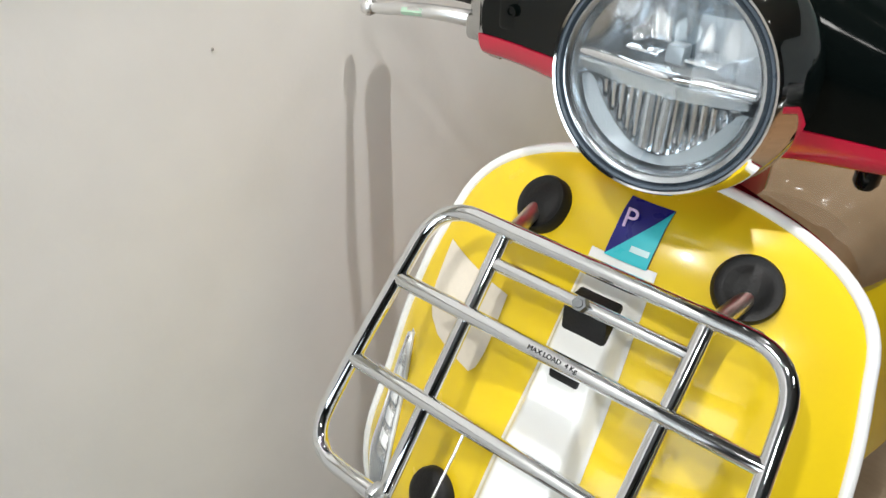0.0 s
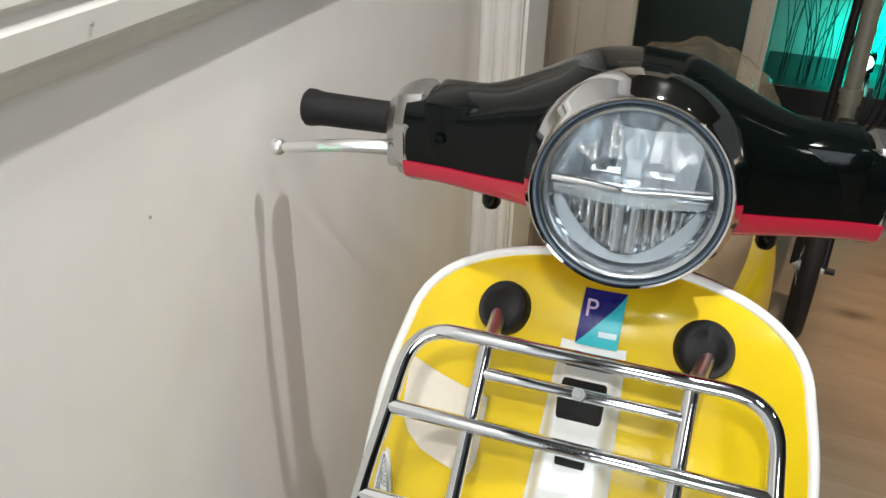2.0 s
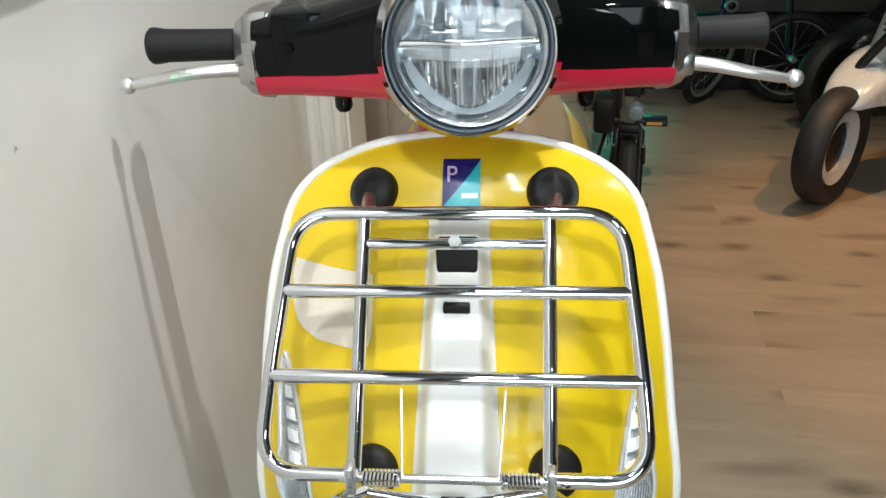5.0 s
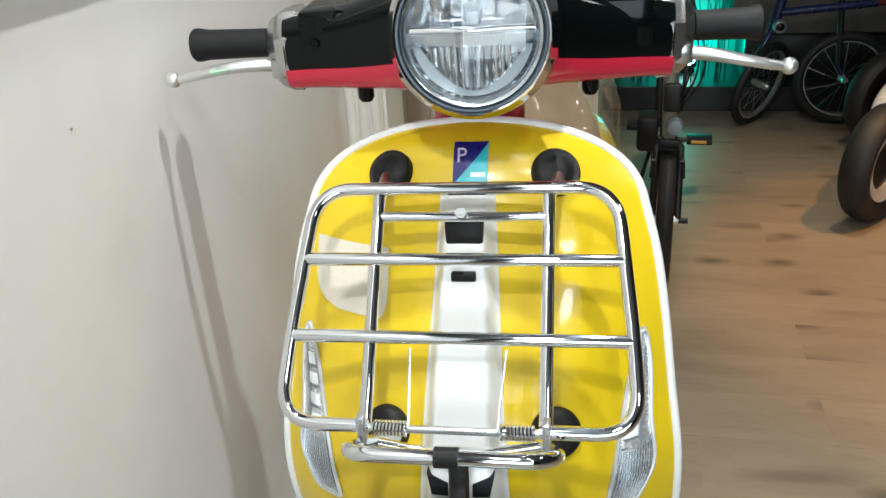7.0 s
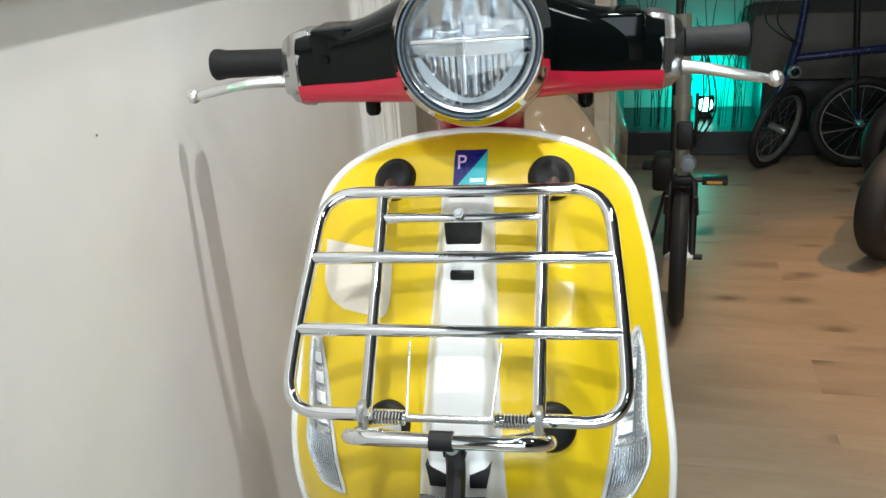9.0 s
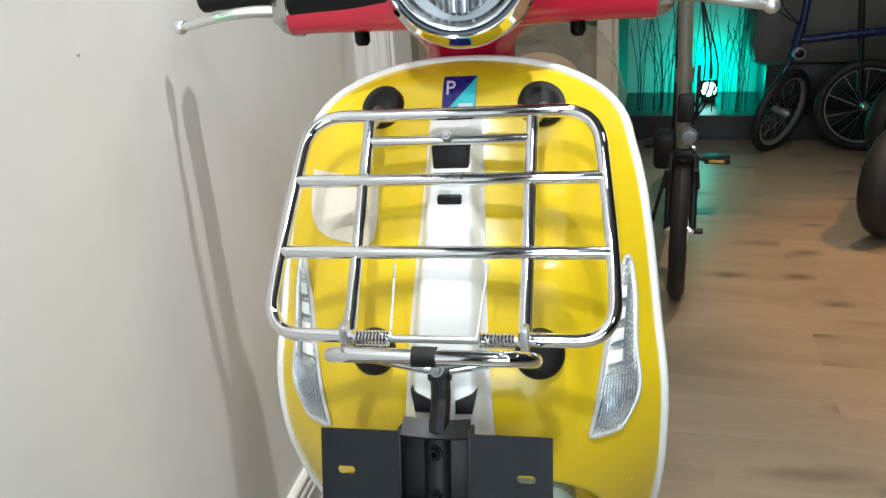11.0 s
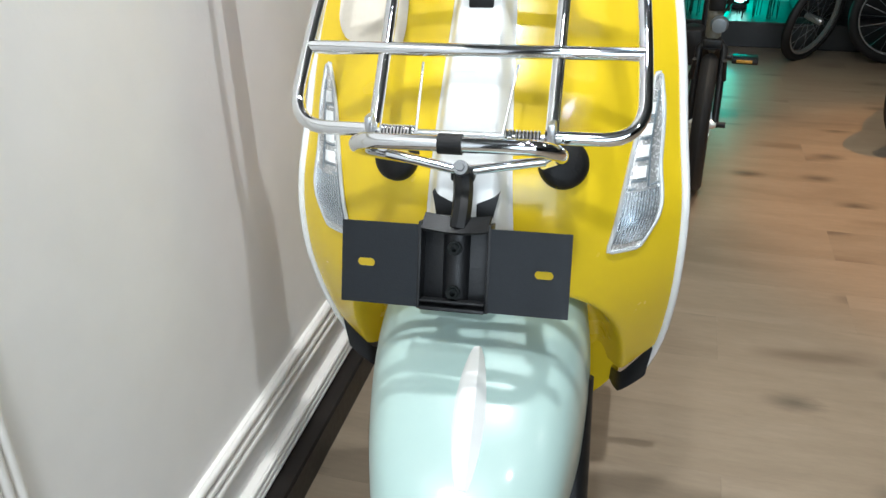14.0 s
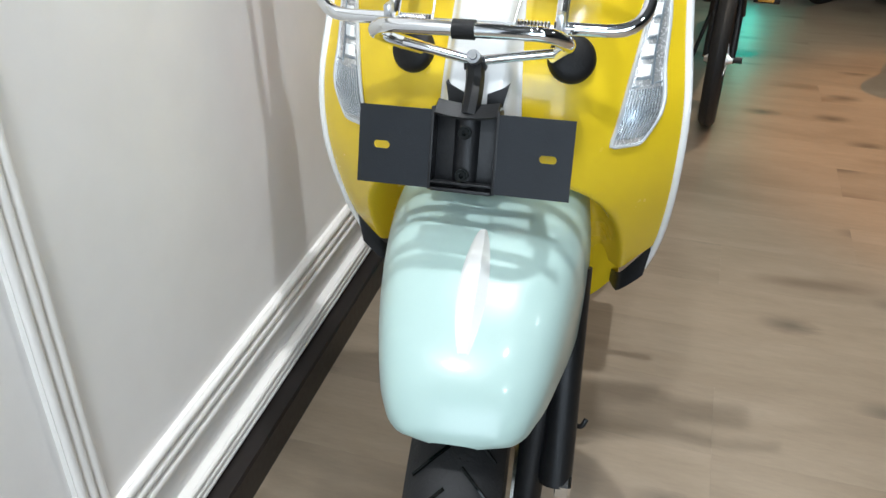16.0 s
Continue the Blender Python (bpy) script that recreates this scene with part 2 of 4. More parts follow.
def thing(name, label, category, matrix=None, group="", kind=""):
    ob = new(name)
    ob.empty_display_size = 0.1
    if matrix:
        ob.matrix_basis = matrix
    return tagged(ob, label, category, group, kind)


def V(*a):
    return Vector(a)


def smooth_path(pts, n=8, closed=False):
    """Catmull-Rom through the points."""
    pts = [Vector(p) for p in pts]
    out, m = [], len(pts)
    for i in range(m if closed else m - 1):
        p1, p2 = pts[i], pts[(i + 1) % m]
        p0 = pts[i - 1] if (i or closed) else p1 * 2 - p2
        p3 = pts[(i + 2) % m] if (i + 2 < m or closed) else p2 * 2 - p1
        for k in range(n):
            t = k / n
            out.append(0.5 * (2 * p1 + (p2 - p0) * t + (2 * p0 - 5 * p1 + 4 * p2 - p3) * t * t + (3 * p1 - p0 - 3 * p2 + p3) * t ** 3))
    if not closed:
        out.append(pts[-1])
    return out


def round_path(pts, r, n=6, closed=False):
    """A polyline with its corners rounded off to the radius r."""
    pts, out, m = [Vector(p) for p in pts], [], len(pts)
    for i, p in enumerate(pts):
        if not closed and i in (0, m - 1):
            out.append(p)
            continue
        a, b = pts[i - 1] - p, pts[(i + 1) % m] - p
        k = min(r, a.length * 0.49, b.length * 0.49)
        p0, p2 = p + a.normalized() * k, p + b.normalized() * k
        out += [(1 - t) ** 2 * p0 + 2 * t * (1 - t) * p + t * t * p2 for t in (j / n for j in range(n + 1))]
    return out


def add_tube(bm, pts, r, sides=14, closed=False, caps=True):
    pts = [Vector(p) for p in pts]
    n = len(pts)
    radii = r if isinstance(r, (list, tuple)) else [r] * n
    up, rings = None, []
    for i, p in enumerate(pts):
        d = (pts[(i + 1) % n] - pts[i - 1]) if closed else (pts[min(i + 1, n - 1)] - pts[max(i - 1, 0)])
        d.normalize()
        if up is None:
            up = d.orthogonal().normalized()
        up = (up - d * up.dot(d)).normalized()
        side = d.cross(up)
        rings.append([bm.verts.new(p + radii[i] * (math.cos(a) * up + math.sin(a) * side)) for a in (2 * math.pi * k / sides for k in range(sides))])
    for i in range(n if closed else n - 1):
        a, b = rings[i], rings[(i + 1) % n]
        for k in range(sides):
            bm.faces.new((a[k], a[(k + 1) % sides], b[(k + 1) % sides], b[k]))
    if caps and not closed:
        bm.faces.new(rings[0])
        bm.faces.new(rings[-1])
    return bm


def tube(pts, r, sides=14, closed=False):
    return add_tube(bmesh.new(), pts, r, sides, closed)


def add_lathe(bm, profile, m=None, sides=48, sweep=2 * math.pi):
    """Profile of (radius, height) turned round the z axis, then moved by m."""
    m = m or Matrix()
    full = abs(sweep - 2 * math.pi) < 1e-6
    count = sides if full else sides + 1
    rings = []
    for r, h in profile:
        if r < 1e-6:
            rings.append([bm.verts.new(m @ V(0, 0, h))])
        else:
            rings.append([bm.verts.new(m @ V(r * math.cos(a), r * math.sin(a), h)) for a in (sweep * k / sides for k in range(count))])
    for a, b in zip(rings, rings[1:]):
        for k in range(sides):
            j = (k + 1) % count
            if len(a) == 1 and len(b) > 1:
                bm.faces.new((a[0], b[k], b[j]))
            elif len(b) == 1 and len(a) > 1:
                bm.faces.new((a[k], a[j], b[0]))
            elif len(a) > 1:
                bm.faces.new((a[k], a[j], b[j], b[k]))
    return bm


def lathe(profile, m=None, sides=48):
    return add_lathe(bmesh.new(), profile, m, sides)


def add_box(bm, lo, hi, bevel=0.0, m=None, segments=2):
    lo, hi = Vector(lo), Vector(hi)
    made = bmesh.ops.create_cube(bm, size=1, matrix=Matrix.LocRotScale((lo + hi) / 2, None, hi - lo))
    verts = made["verts"]
    if bevel:
        edges = {e for v in verts for e in v.link_edges}
        res = bmesh.ops.bevel(bm, geom=list(edges), offset=bevel, segments=segments, affect="EDGES", profile=0.5)
        verts = list({v for f in res["faces"] for v in f.verts} | {v for v in verts if v.is_valid})
    if m:
        bmesh.ops.transform(bm, matrix=m, verts=verts)
    return bm


def box(lo, hi, bevel=0.0, m=None):
    return add_box(bmesh.new(), lo, hi, bevel, m)


def grid(fn, nu, nv, thick=0.0, bm=None):
    """A sheet fn(u, v) with u, v in 0..1; with a thickness along its normals."""
    bm = bm or bmesh.new()
    vs = [[bm.verts.new(fn(i / nu, j / nv)) for j in range(nv + 1)] for i in range(nu + 1)]
    fs = [bm.faces.new((vs[i][j], vs[i + 1][j], vs[i + 1][j + 1], vs[i][j + 1])) for i in range(nu) for j in range(nv)]
    if thick:
        bmesh.ops.recalc_face_normals(bm, faces=fs)
        bmesh.ops.solidify(bm, geom=fs, thickness=thick)
    return bm


def extrude_profile(profile, a, b, closed=True):
    """Prism of a closed 2D outline given as two lists of points at both ends."""
    bm = bmesh.new()
    va, vb = [bm.verts.new(a(*p)) for p in profile], [bm.verts.new(b(*p)) for p in profile]
    n = len(profile)
    for k in range(n):
        bm.faces.new((va[k], va[(k + 1) % n], vb[(k + 1) % n], vb[k]))
    bm.faces.new(va)
    bm.faces.new(vb)
    return bm


def interp(x, xs, ys):
    """Smooth curve through a short table."""
    xs, ys = np.array(xs, float), np.array(ys, float)
    if xs[0] > xs[-1]:
        xs, ys = xs[::-1], ys[::-1]
    i = int(np.clip(np.searchsorted(xs, x) - 1, 0, len(xs) - 2))
    g = np.gradient(ys, xs)
    h = xs[i + 1] - xs[i]
    t = min(max((x - xs[i]) / h, 0), 1)
    return float((2 * t ** 3 - 3 * t ** 2 + 1) * ys[i] + (t ** 3 - 2 * t ** 2 + t) * h * g[i] + (3 * t ** 2 - 2 * t ** 3) * ys[i + 1] + (t ** 3 - t ** 2) * h * g[i + 1])


def step(a, b, x):
    t = min(max((x - a) / (b - a), 0), 1)
    return t * t * (3 - 2 * t)

# ---------------------------------------------------------------- the room
# the long wall runs almost along y; s is the way along it, o the distance out from it
WALL_X, WALL_SLOPE = -0.402, -0.042


def wall_at(y, o, z):
    return V(WALL_X + WALL_SLOPE * (y - 0.8) + o, y, z)


Y0, Y1 = -2.6, 1.72


def wall_prism(profile, y0=Y0, y1=Y1):
    return extrude_profile(profile, lambda o, z: wall_at(y0, o, z), lambda o, z: wall_at(y1, o, z))


def fluted(w, depth, rise, ridges=3):
    """Cross-section (across, out) of a reeded moulding of width w."""
    pts = [(0, 0), (0.0, depth * 0.6)]
    for k in range(ridges):
        c, r = w * (k + 0.5) / ridges, w / ridges / 2
        pts += [(c + r * 0.86 * math.cos(a), depth * 0.6 + rise * math.sin(a)) for a in (math.pi - math.pi * j / 6 for j in range(7))]
    return pts + [(w, depth * 0.6), (w, 0)]


wall_w = part("wall_west", extrude_profile([(0, 0), (0, CEIL), (-0.14, CEIL), (-0.14, 0)], lambda o, z: wall_at(Y0, o, z), lambda o, z: wall_at(Y1, o, z)), WALL, smooth=False)
tagged(wall_w, "greige painted wall with white panel mouldings", "wall", kind="structure")

def rail(name, z0, w, depth, rise, ridges, label, y0=Y0, y1=Y1):
    prof = [(o, z0 + a) for a, o in fluted(w, depth, rise, ridges)]
    return tagged(part(name, wall_prism([(o - 0.001 if o == 0 else o, z) for o, z in prof], y0, y1), TRIM), label, "moulding", kind="structure")


rail("trim_panel_rail", 0.172, 0.064, 0.013, 0.006, 3, "white reeded horizontal panel moulding on the wall", 0.30, Y1)
rail("trim_base_rail", 0.070, 0.042, 0.027, 0.004, 3, "white reeded base moulding above the skirting")
top = [(-0.001, 1.245), (0.008, 1.245), (0.010, 1.252), (0.015, 1.256), (0.015, 1.262), (0.026, 1.270), (0.028, 1.292), (0.024, 1.298), (0.024, 1.304), (0.030, 1.310), (0.030, 1.330), (0.020, 1.345), (-0.001, 1.345)]
tagged(part("trim_chair_rail", wall_prism([(o, z + 0.010) for o, z in top]), TRIM), "white stepped chair rail along the wall", "moulding", kind="structure")
vp = [(a, o - 0.001 if o == 0 else o) for a, o in fluted(0.046, 0.013, 0.006, 3)]
tagged(part("trim_panel_stile", extrude_profile(vp, lambda a, o: wall_at(0.311 + a, o, 0.172), lambda a, o: wall_at(0.311 + a, o, 1.20)), TRIM), "white reeded upright panel moulding on the wall", "moulding", kind="structure")
tagged(part("baseboard", wall_prism([(-0.001, 0), (-0.001, 0.066), (0.048, 0.066), (0.052, 0.062), (0.052, 0)]), SKIRT, smooth=False), "black brown skirting at the foot of the wall", "skirting", kind="structure")

SCUFF = surface("grey_scuff", (0.30, 0.28, 0.26), 0.8)
for k, (y, z, r) in enumerate(((0.716, 1.098, 0.0017), (0.66, 1.292, 0.0020), (0.85, 1.283, 0.0015))):
    o = 0.0005 if z < 1.2 else 0.0285
    tagged(part("wall_scuff", lathe([(0, 0.0012), (r * 0.7, 0.001), (r, 0)], Matrix.Translation(wall_at(y, o, z)) @ pose(0, 0, 0, 0, 90, 0), 10), SCUFF), "small dark scuff on the painted wall", "scuff", kind="structure")

# casing at the end of the wall, and the recess behind it
cs = fluted(0.086, 0.02, 0.011, 3)
tagged(part("trim_casing", extrude_profile([(a, o) for a, o in cs], lambda a, o: V(-0.443 + a, 1.720 - o, 0), lambda a, o: V(-0.443 + a, 1.720 - o, 2.3)), TRIM), "white fluted door casing at the end of the wall", "moulding", kind="structure")
tagged(part("wall_return", box((-0.60, 1.722, 0), (-0.350, 1.86, CEIL)), WALL, smooth=False), "greige painted return of the wall", "wall", kind="structure")
tagged(part("wall_recess", box((-0.75, 3.72, 0), (0.06, 3.84, CEIL)), CREAM, smooth=False), "cream painted wall of the recess", "wall", kind="structure")
cab = thing("panelled_door", "cream panelled door leaf standing open by the recess", "door", pose(-0.48, 2.40, 0.0))
part("leaf", box((0, 0, 0.01), (0.215, 0.04, 2.05), 0.004), CREAM, cab)
part("stile", box((0.0, -0.014, 0.01), (0.07, -0.001, 2.05), 0.004), CREAM, cab)
part("stile", box((0.145, -0.014, 0.01), (0.215, -0.001, 2.05), 0.004), CREAM, cab)
gd = thing("green_door", "dark green flush door in a cream frame", "door", pose(-0.46, 3.66, 0))
part("leaf", box((0, 0, 0.01), (0.43, 0.045, 2.1), 0.004), GREEN_DOOR, gd)
part("frame_post", box((0.432, -0.02, 0.0), (0.50, 0.05, 2.16), 0.005), CREAM, gd)
tagged(part("wall_north_dark", box((0.061, 5.20, 0), (4.6, 5.32, CEIL)), surface("back_wall_paint", (0.34, 0.36, 0.35), 0.7, vary=0.1, scale=2), smooth=False), "pale back wall lit teal by a flood lamp", "wall", kind="structure")
tagged(part("wall_east", box((4.6, Y0, 0), (4.72, 5.32, CEIL)), DARK_WALL, smooth=False), "dark grey side wall of the shop", "wall", kind="structure")
bm = bmesh.new()
for lo, hi in (((-0.6, 0, 0), (-0.10, 0.12, CEIL)), ((2.20, 0, 0), (4.72, 0.12, CEIL)), ((-0.10, 0, 0), (2.20, 0.12, 0.58)), ((-0.10, 0, 2.34), (2.20, 0.12, CEIL))):
    add_box(bm, lo, hi)
wall_s = tagged(part("wall_south", bm, DARK_WALL, smooth=False, matrix=pose(0, Y0 - 0.12, 0)), "dark grey wall with an opening for the added window", "wall", kind="structure")
# window added out of view, as a setting for the area fill
window = thing("added_window", "wide window in a white frame, added out of view for fill light", "window", pose(-0.10, Y0 - 0.09, 0.58), kind="structure")
for lo, hi in (((0, 0, 0), (0.05, 0.06, 1.76)), ((2.25, 0, 0), (2.30, 0.06, 1.76)), ((0.05, 0, 0), (2.25, 0.06, 0.05)), ((0.05, 0, 1.71), (2.25, 0.06, 1.76)), ((1.12, 0, 0.05), (1.17, 0.06, 1.71))):
    part("frame_bar", box(lo, hi, 0.004), TRIM, window)
pane = part("pane", box((0.05, 0.02, 0.05), (2.25, 0.026, 1.71)), LENS, window, smooth=False)
pane.visible_shadow = False
tagged(part("wall_niche", box((-0.75, 1.87, 0), (-0.62, 3.72, CEIL)), CREAM, smooth=False), "cream side wall of the recess", "wall", kind="structure")
tagged(part("wall_side_back", box((0.0, 3.84, 0), (0.06, 5.20, CEIL)), DARK_WALL, smooth=False), "dark wall beside the teal niche", "wall", kind="structure")
tagged(part("ceiling", box((-0.9, Y0 - 0.12, CEIL), (4.72, 5.32, CEIL + 0.1)), CEIL_M, smooth=False), "dark grey painted flat ceiling", "ceiling", kind="structure")
# a fitting for every beam, the added fill ones too
for k, (x, y) in enumerate(LAMPS):
    dl = thing("downlight", "round recessed ceiling downlight, lit, out of view, some added as fill", "lamp", pose(x, y, CEIL), "ceiling downlights")
    part("trim_ring", lathe([(0.045, -0.004), (0.060, -0.006), (0.064, 0.0), (0.045, 0.0)], sides=32), TRIM, dl)
    part("diffuser", lathe([(0, -0.002), (0.044, -0.002)], sides=32), LAMP_FACE, dl)

# plinth and bench at the back
tagged(part("plinth", box((0.061, 4.57, 0), (4.6, 5.20, 0.135), 0.004), surface("black_plinth", (0.012, 0.013, 0.013), 0.35, vary=0.2), smooth=False), "low black plinth along the back wall", "plinth", kind="structure")
bench = thing("bench", "grey vinyl bench box on a dark recessed base", "bench", pose(0.715, 4.64, 0.135))
part("base", box((0.10, 0.12, 0), (2.6, 0.52, 0.24), 0.004), BLACK_PLASTIC, bench)
part("seat_box", box((0.0, 0.0, 0.243), (2.7, 0.55, 0.62), 0.07), CONCRETE, bench)
fl = thing("flood_lamp", "small teal flood lamp on the plinth, its glowing disc standing for the wall's hot spot", "lamp", pose(0.53, 4.92, 0.135))
# housing added to keep the teal light off the floor in front
part("housing", box((-0.05, -0.03, 0.03), (0.05, 0.03, 0.13), 0.008), BLACK_PLASTIC, fl)
# glowing disc in place of the hot spot on the wall behind
part("lens", lathe([(0, 0.008), (0.030, 0.006), (0.042, 0.0)], pose(0, -0.031, 0.08, 90), 28), TEAL_HOT_SPOT, fl)
part("foot", box((-0.04, -0.04, 0), (0.04, 0.04, 0.028), 0.004), BLACK_PLASTIC, fl)
flood = bpy.data.lights.new("teal_flood", "POINT")
flood.energy, flood.color, flood.shadow_soft_size = 9.0, (0.0, 1.0, 0.72), 0.05
ft = new("teal_flood", flood)
ft.location = (0.53, 5.03, 0.27)
random.seed(4)
bm = bmesh.new()
for k in range(46):
    x, y = random.uniform(0.12, 0.74), random.uniform(4.66, 4.80)
    dx, h = random.uniform(-0.10, 0.10), random.uniform(0.35, 0.85)
    add_tube(bm, smooth_path([(x, y, 0.135), (x + dx * 0.2, y, 0.135 + h * 0.5), (x + dx, y + 0.02, 0.135 + h)], 4), [0.0022] * 9, 5)
tagged(part("dried_reeds", bm, surface("dark_reed", (0.01, 0.03, 0.025), 0.7)), "thin dark dried reed stems before the teal wall", "reeds", kind="stuff")

# ---------------------------------------------------------------- the yellow scooter
BODY = Matrix(((0.9996, -0.0173, 0.0205, -0.0011), (0.0178, 0.9995, -0.0256, 0.0264), (-0.0201, 0.0259, 0.9995, -0.0157), (0, 0, 0, 1))) @ pose(0.034, 0.771, 0, 0, -2.0, 2.0)
scooter = thing("scooter", "yellow scooter with mint mudguard, red headset and chrome front rack", "scooter", BODY)
STEER_AXIS = Vector((0, 0.438, 0.899))


def steer(deg, dx):
    pv = Vector((0, 0.17, 1.13))
    return Matrix.Translation(Vector((dx, 0, 0)) + pv) @ Matrix.Rotation(radians(deg), 4, STEER_AXIS) @ Matrix.Translation(-pv)


BARS, FORK = steer(4.0, 0.001) @ Matrix.Translation((0, 0, 1.13)) @ pose(0, 0, 0, 0, -1.0, 0) @ Matrix.Translation((0, 0, -1.13)), steer(6.0, 0.013)

# leg shield: half width, edge and middle depth by height
SZ = [0.36, 0.42, 0.48, 0.55, 0.62, 0.70, 0.78, 0.86, 0.92, 0.965, 1.0, 1.03, 1.05]
SW = [0.178, 0.208, 0.223, 0.231, 0.234, 0.234, 0.225, 0.2165, 0.207, 0.1945]
SE = [0.052, 0.040, 0.016, -0.010, -0.029, -0.024, 0.004, 0.033, 0.061, 0.088, 0.112, 0.126, 0.132]
CZ = [0.36, 0.50, 0.58, 0.64, 0.70, 0.74, 0.80, 0.85, 0.90, 0.95, 0.985, 1.015, 1.036, 1.048]
CY = [0.00, -0.085, -0.115, -0.125, -0.122, -0.112, -0.082, -0.050, -0.012, 0.020, 0.044, 0.066, 0.090, 0.124]
TOP_Z = 1.048


def shield_half(z):
    if z > 0.965:
        return (SW[-1] - 0.22 * (z - 0.965)) * max(1 - ((z - 0.965) / (TOP_Z - 0.965)) ** 2.2, 0) ** (1 / 2.2)
    return interp(z, SZ[:10], SW)


def shield_edge_y(z):
    return interp(z, SZ, SE)


def shield_y(x, z, arch=True):
    w = max(shield_half(z), 1e-4)
    u = min(abs(x) / w, 1)
    c, e = interp(z, CZ, CY), shield_edge_y(z)
    y = c + (e - c) * u ** 2.2
    if arch:
        y += 0.085 * step(1.10, 0.50, (abs(x) / 0.175) ** 3 + (max(z - 0.44, 0) / 0.185) ** 3)
    return y


def shield_point(u, v):
    t = abs(2 * u - 1)
    low = interp(t, [0, 0.5, 0.62, 0.70, 0.78, 0.9, 1.0], [0.26, 0.265, 0.295, 0.335, 0.405, 0.452, 0.476])
    z = TOP_Z - (TOP_Z - low) * v ** 1.35
    x = (2 * u - 1) * max(shield_half(z) - 0.004, 0)
    return V(x, shield_y(x, z), z)


part("leg_shield", grid(shield_point, 150, 190), YELLOW, scooter, "glossy yellow leg shield", crease=85)


def shield_rim(inset=0.0):
    pts = []
    n = 44
    for k in range(n + 1):
        z = TOP_Z - (TOP_Z - 0.425) * (k / n) ** 2.2
        pts.append((max(shield_half(z) - inset, 0), shield_edge_y(z), z))
    return [V(-x, y, z) for x, y, z in reversed(pts)] + [V(x, y, z) for x, y, z in pts[1:]]


rim = bmesh.new()
add_tube(rim, shield_rim(), 0.0054, 10)
part("shield_trim", rim, WHITE_PAINT, scooter, "white edge trim of the leg shield")


def inner_point(u, v):
    z = TOP_Z - 0.006 - (TOP_Z - 0.60) * v ** 1.7
    x = (2 * u - 1) * max(shield_half(z) - 0.004, 0)
    return V(x, shield_edge_y(z) + 0.014 + 0.02 * (1 - (2 * u - 1) ** 2), z)


part("inner_shield", grid(inner_point, 32, 40), RED, scooter)
def under_point(s, u, v):
    x = 0.160 + (0.218 - 0.160) * u
    top = 0.392 + 0.084 * u
    low = 0.376 + 0.048 * u ** 1.2
    return V(s * (x - 0.008 * v * u), shield_y(x, top) + 0.005 - 0.004 * v, top + (low - top) * v)


for s in (-1, 1):
    part("arch_liner", grid(lambda u, v: V(s * (0.118 + 0.058 * u), 0.062 + 0.02 * (1 - u), 0.54 + (0.325 + 0.070 * u ** 1.5 - 0.54) * v), 10, 12, 0.004), YELLOW, scooter, "yellow inner wall of the wheel arch")
    part("under_shield", grid(lambda u, v: under_point(s, u, v), 10, 8), BLACK_PLASTIC, scooter)

# centre spine ("tie") down the shield
def tie_point(u, v):
    z = 1.000 - 0.37 * v
    w = 0.030 + 0.024 * v
    t = abs(2 * u - 1)
    x = (2 * u - 1) * w
    prof = step(1.0, 0.62, t) if t > 0.62 else 1.0
    rise = (0.014 + 0.012 * step(0.0, 0.15, v)) * prof * step(0, 0.05, v)
    return V(x, shield_y(x, z, False) - 0.002 - rise, z)


tie = part("horn_cover", grid(tie_point, 32, 40), WHITE_PAINT, scooter, "white raised horn cover down the middle")
part("rubber_pad", box((-0.0205, -0.004, 0.948), (0.0205, 0.03, 0.981), 0.003), RUBBER, tie)
part("rubber_pad", box((-0.0135, -0.028, 0.920), (0.0135, 0.0, 0.930), 0.002), RUBBER, tie)
for s in (-1, 1):
    bm = bmesh.new()
    p = [V(s * 0.013, 0, 0.741), V(s * 0.036, 0, 0.750), V(s * 0.031, 0, 0.728), V(s * 0.013, 0, 0.728)]
    vs = [bm.verts.new((q.x, shield_y(q.x, q.z, False) - 0.0295, q.z)) for q in p]
    ws = [bm.verts.new((q.x, shield_y(q.x, q.z, False) - 0.01, q.z)) for q in p]
    bm.faces.new(vs)
    for k in range(4):
        bm.faces.new((vs[k], vs[(k + 1) % 4], ws[(k + 1) % 4], ws[k]))
    part("horn_slot", bm, BLACK_PLASTIC, tie, smooth=False)

# badge
def on_shield(x, z, out):
    return V(x, shield_y(x, z, False) - out, z)


bz0, bz1, bw = 1.000, 1.037, 0.0195
badge = part("badge", grid(lambda u, v: on_shield(0.002 + bw * (2 * u - 1), bz1 + (bz0 - bz1) * v, 0.0035), 8, 8, 0.003), BADGE_BLUE, scooter, "navy and turquoise rectangular badge with a letter P")
part("badge_corner", grid(lambda u, v: on_shield(0.002 + bw * (2 * max(u, 1 - v) - 1), bz1 + (bz0 - bz1) * v, 0.0046), 8, 8), BADGE_AQUA, badge)
part("letter_band", grid(lambda u, v: on_shield(0.002 + bw * (0.02 + 0.85 * u), bz0 + 0.012 - 0.004 * v, 0.0052), 6, 1), surface("badge_silver", (0.6, 0.8, 0.85), 0.3), badge)
cu = bpy.data.curves.new("letter", "FONT")
cu.body, cu.size, cu.extrude, cu.align_x, cu.align_y = "P", 0.024, 0.0006, "CENTER", "CENTER"
tmp = bpy.data.objects.new("letter", cu)
me = bpy.data.meshes.new_from_object(tmp)
me.materials.append(BADGE_PINK)
lt = new("letter", me)
lt.parent = badge
lt.matrix_basis = Matrix.Translation(on_shield(-0.0080, 1.0270, 0.0060)) @ pose(0, 0, 0, 90 - 32, 0, 0)

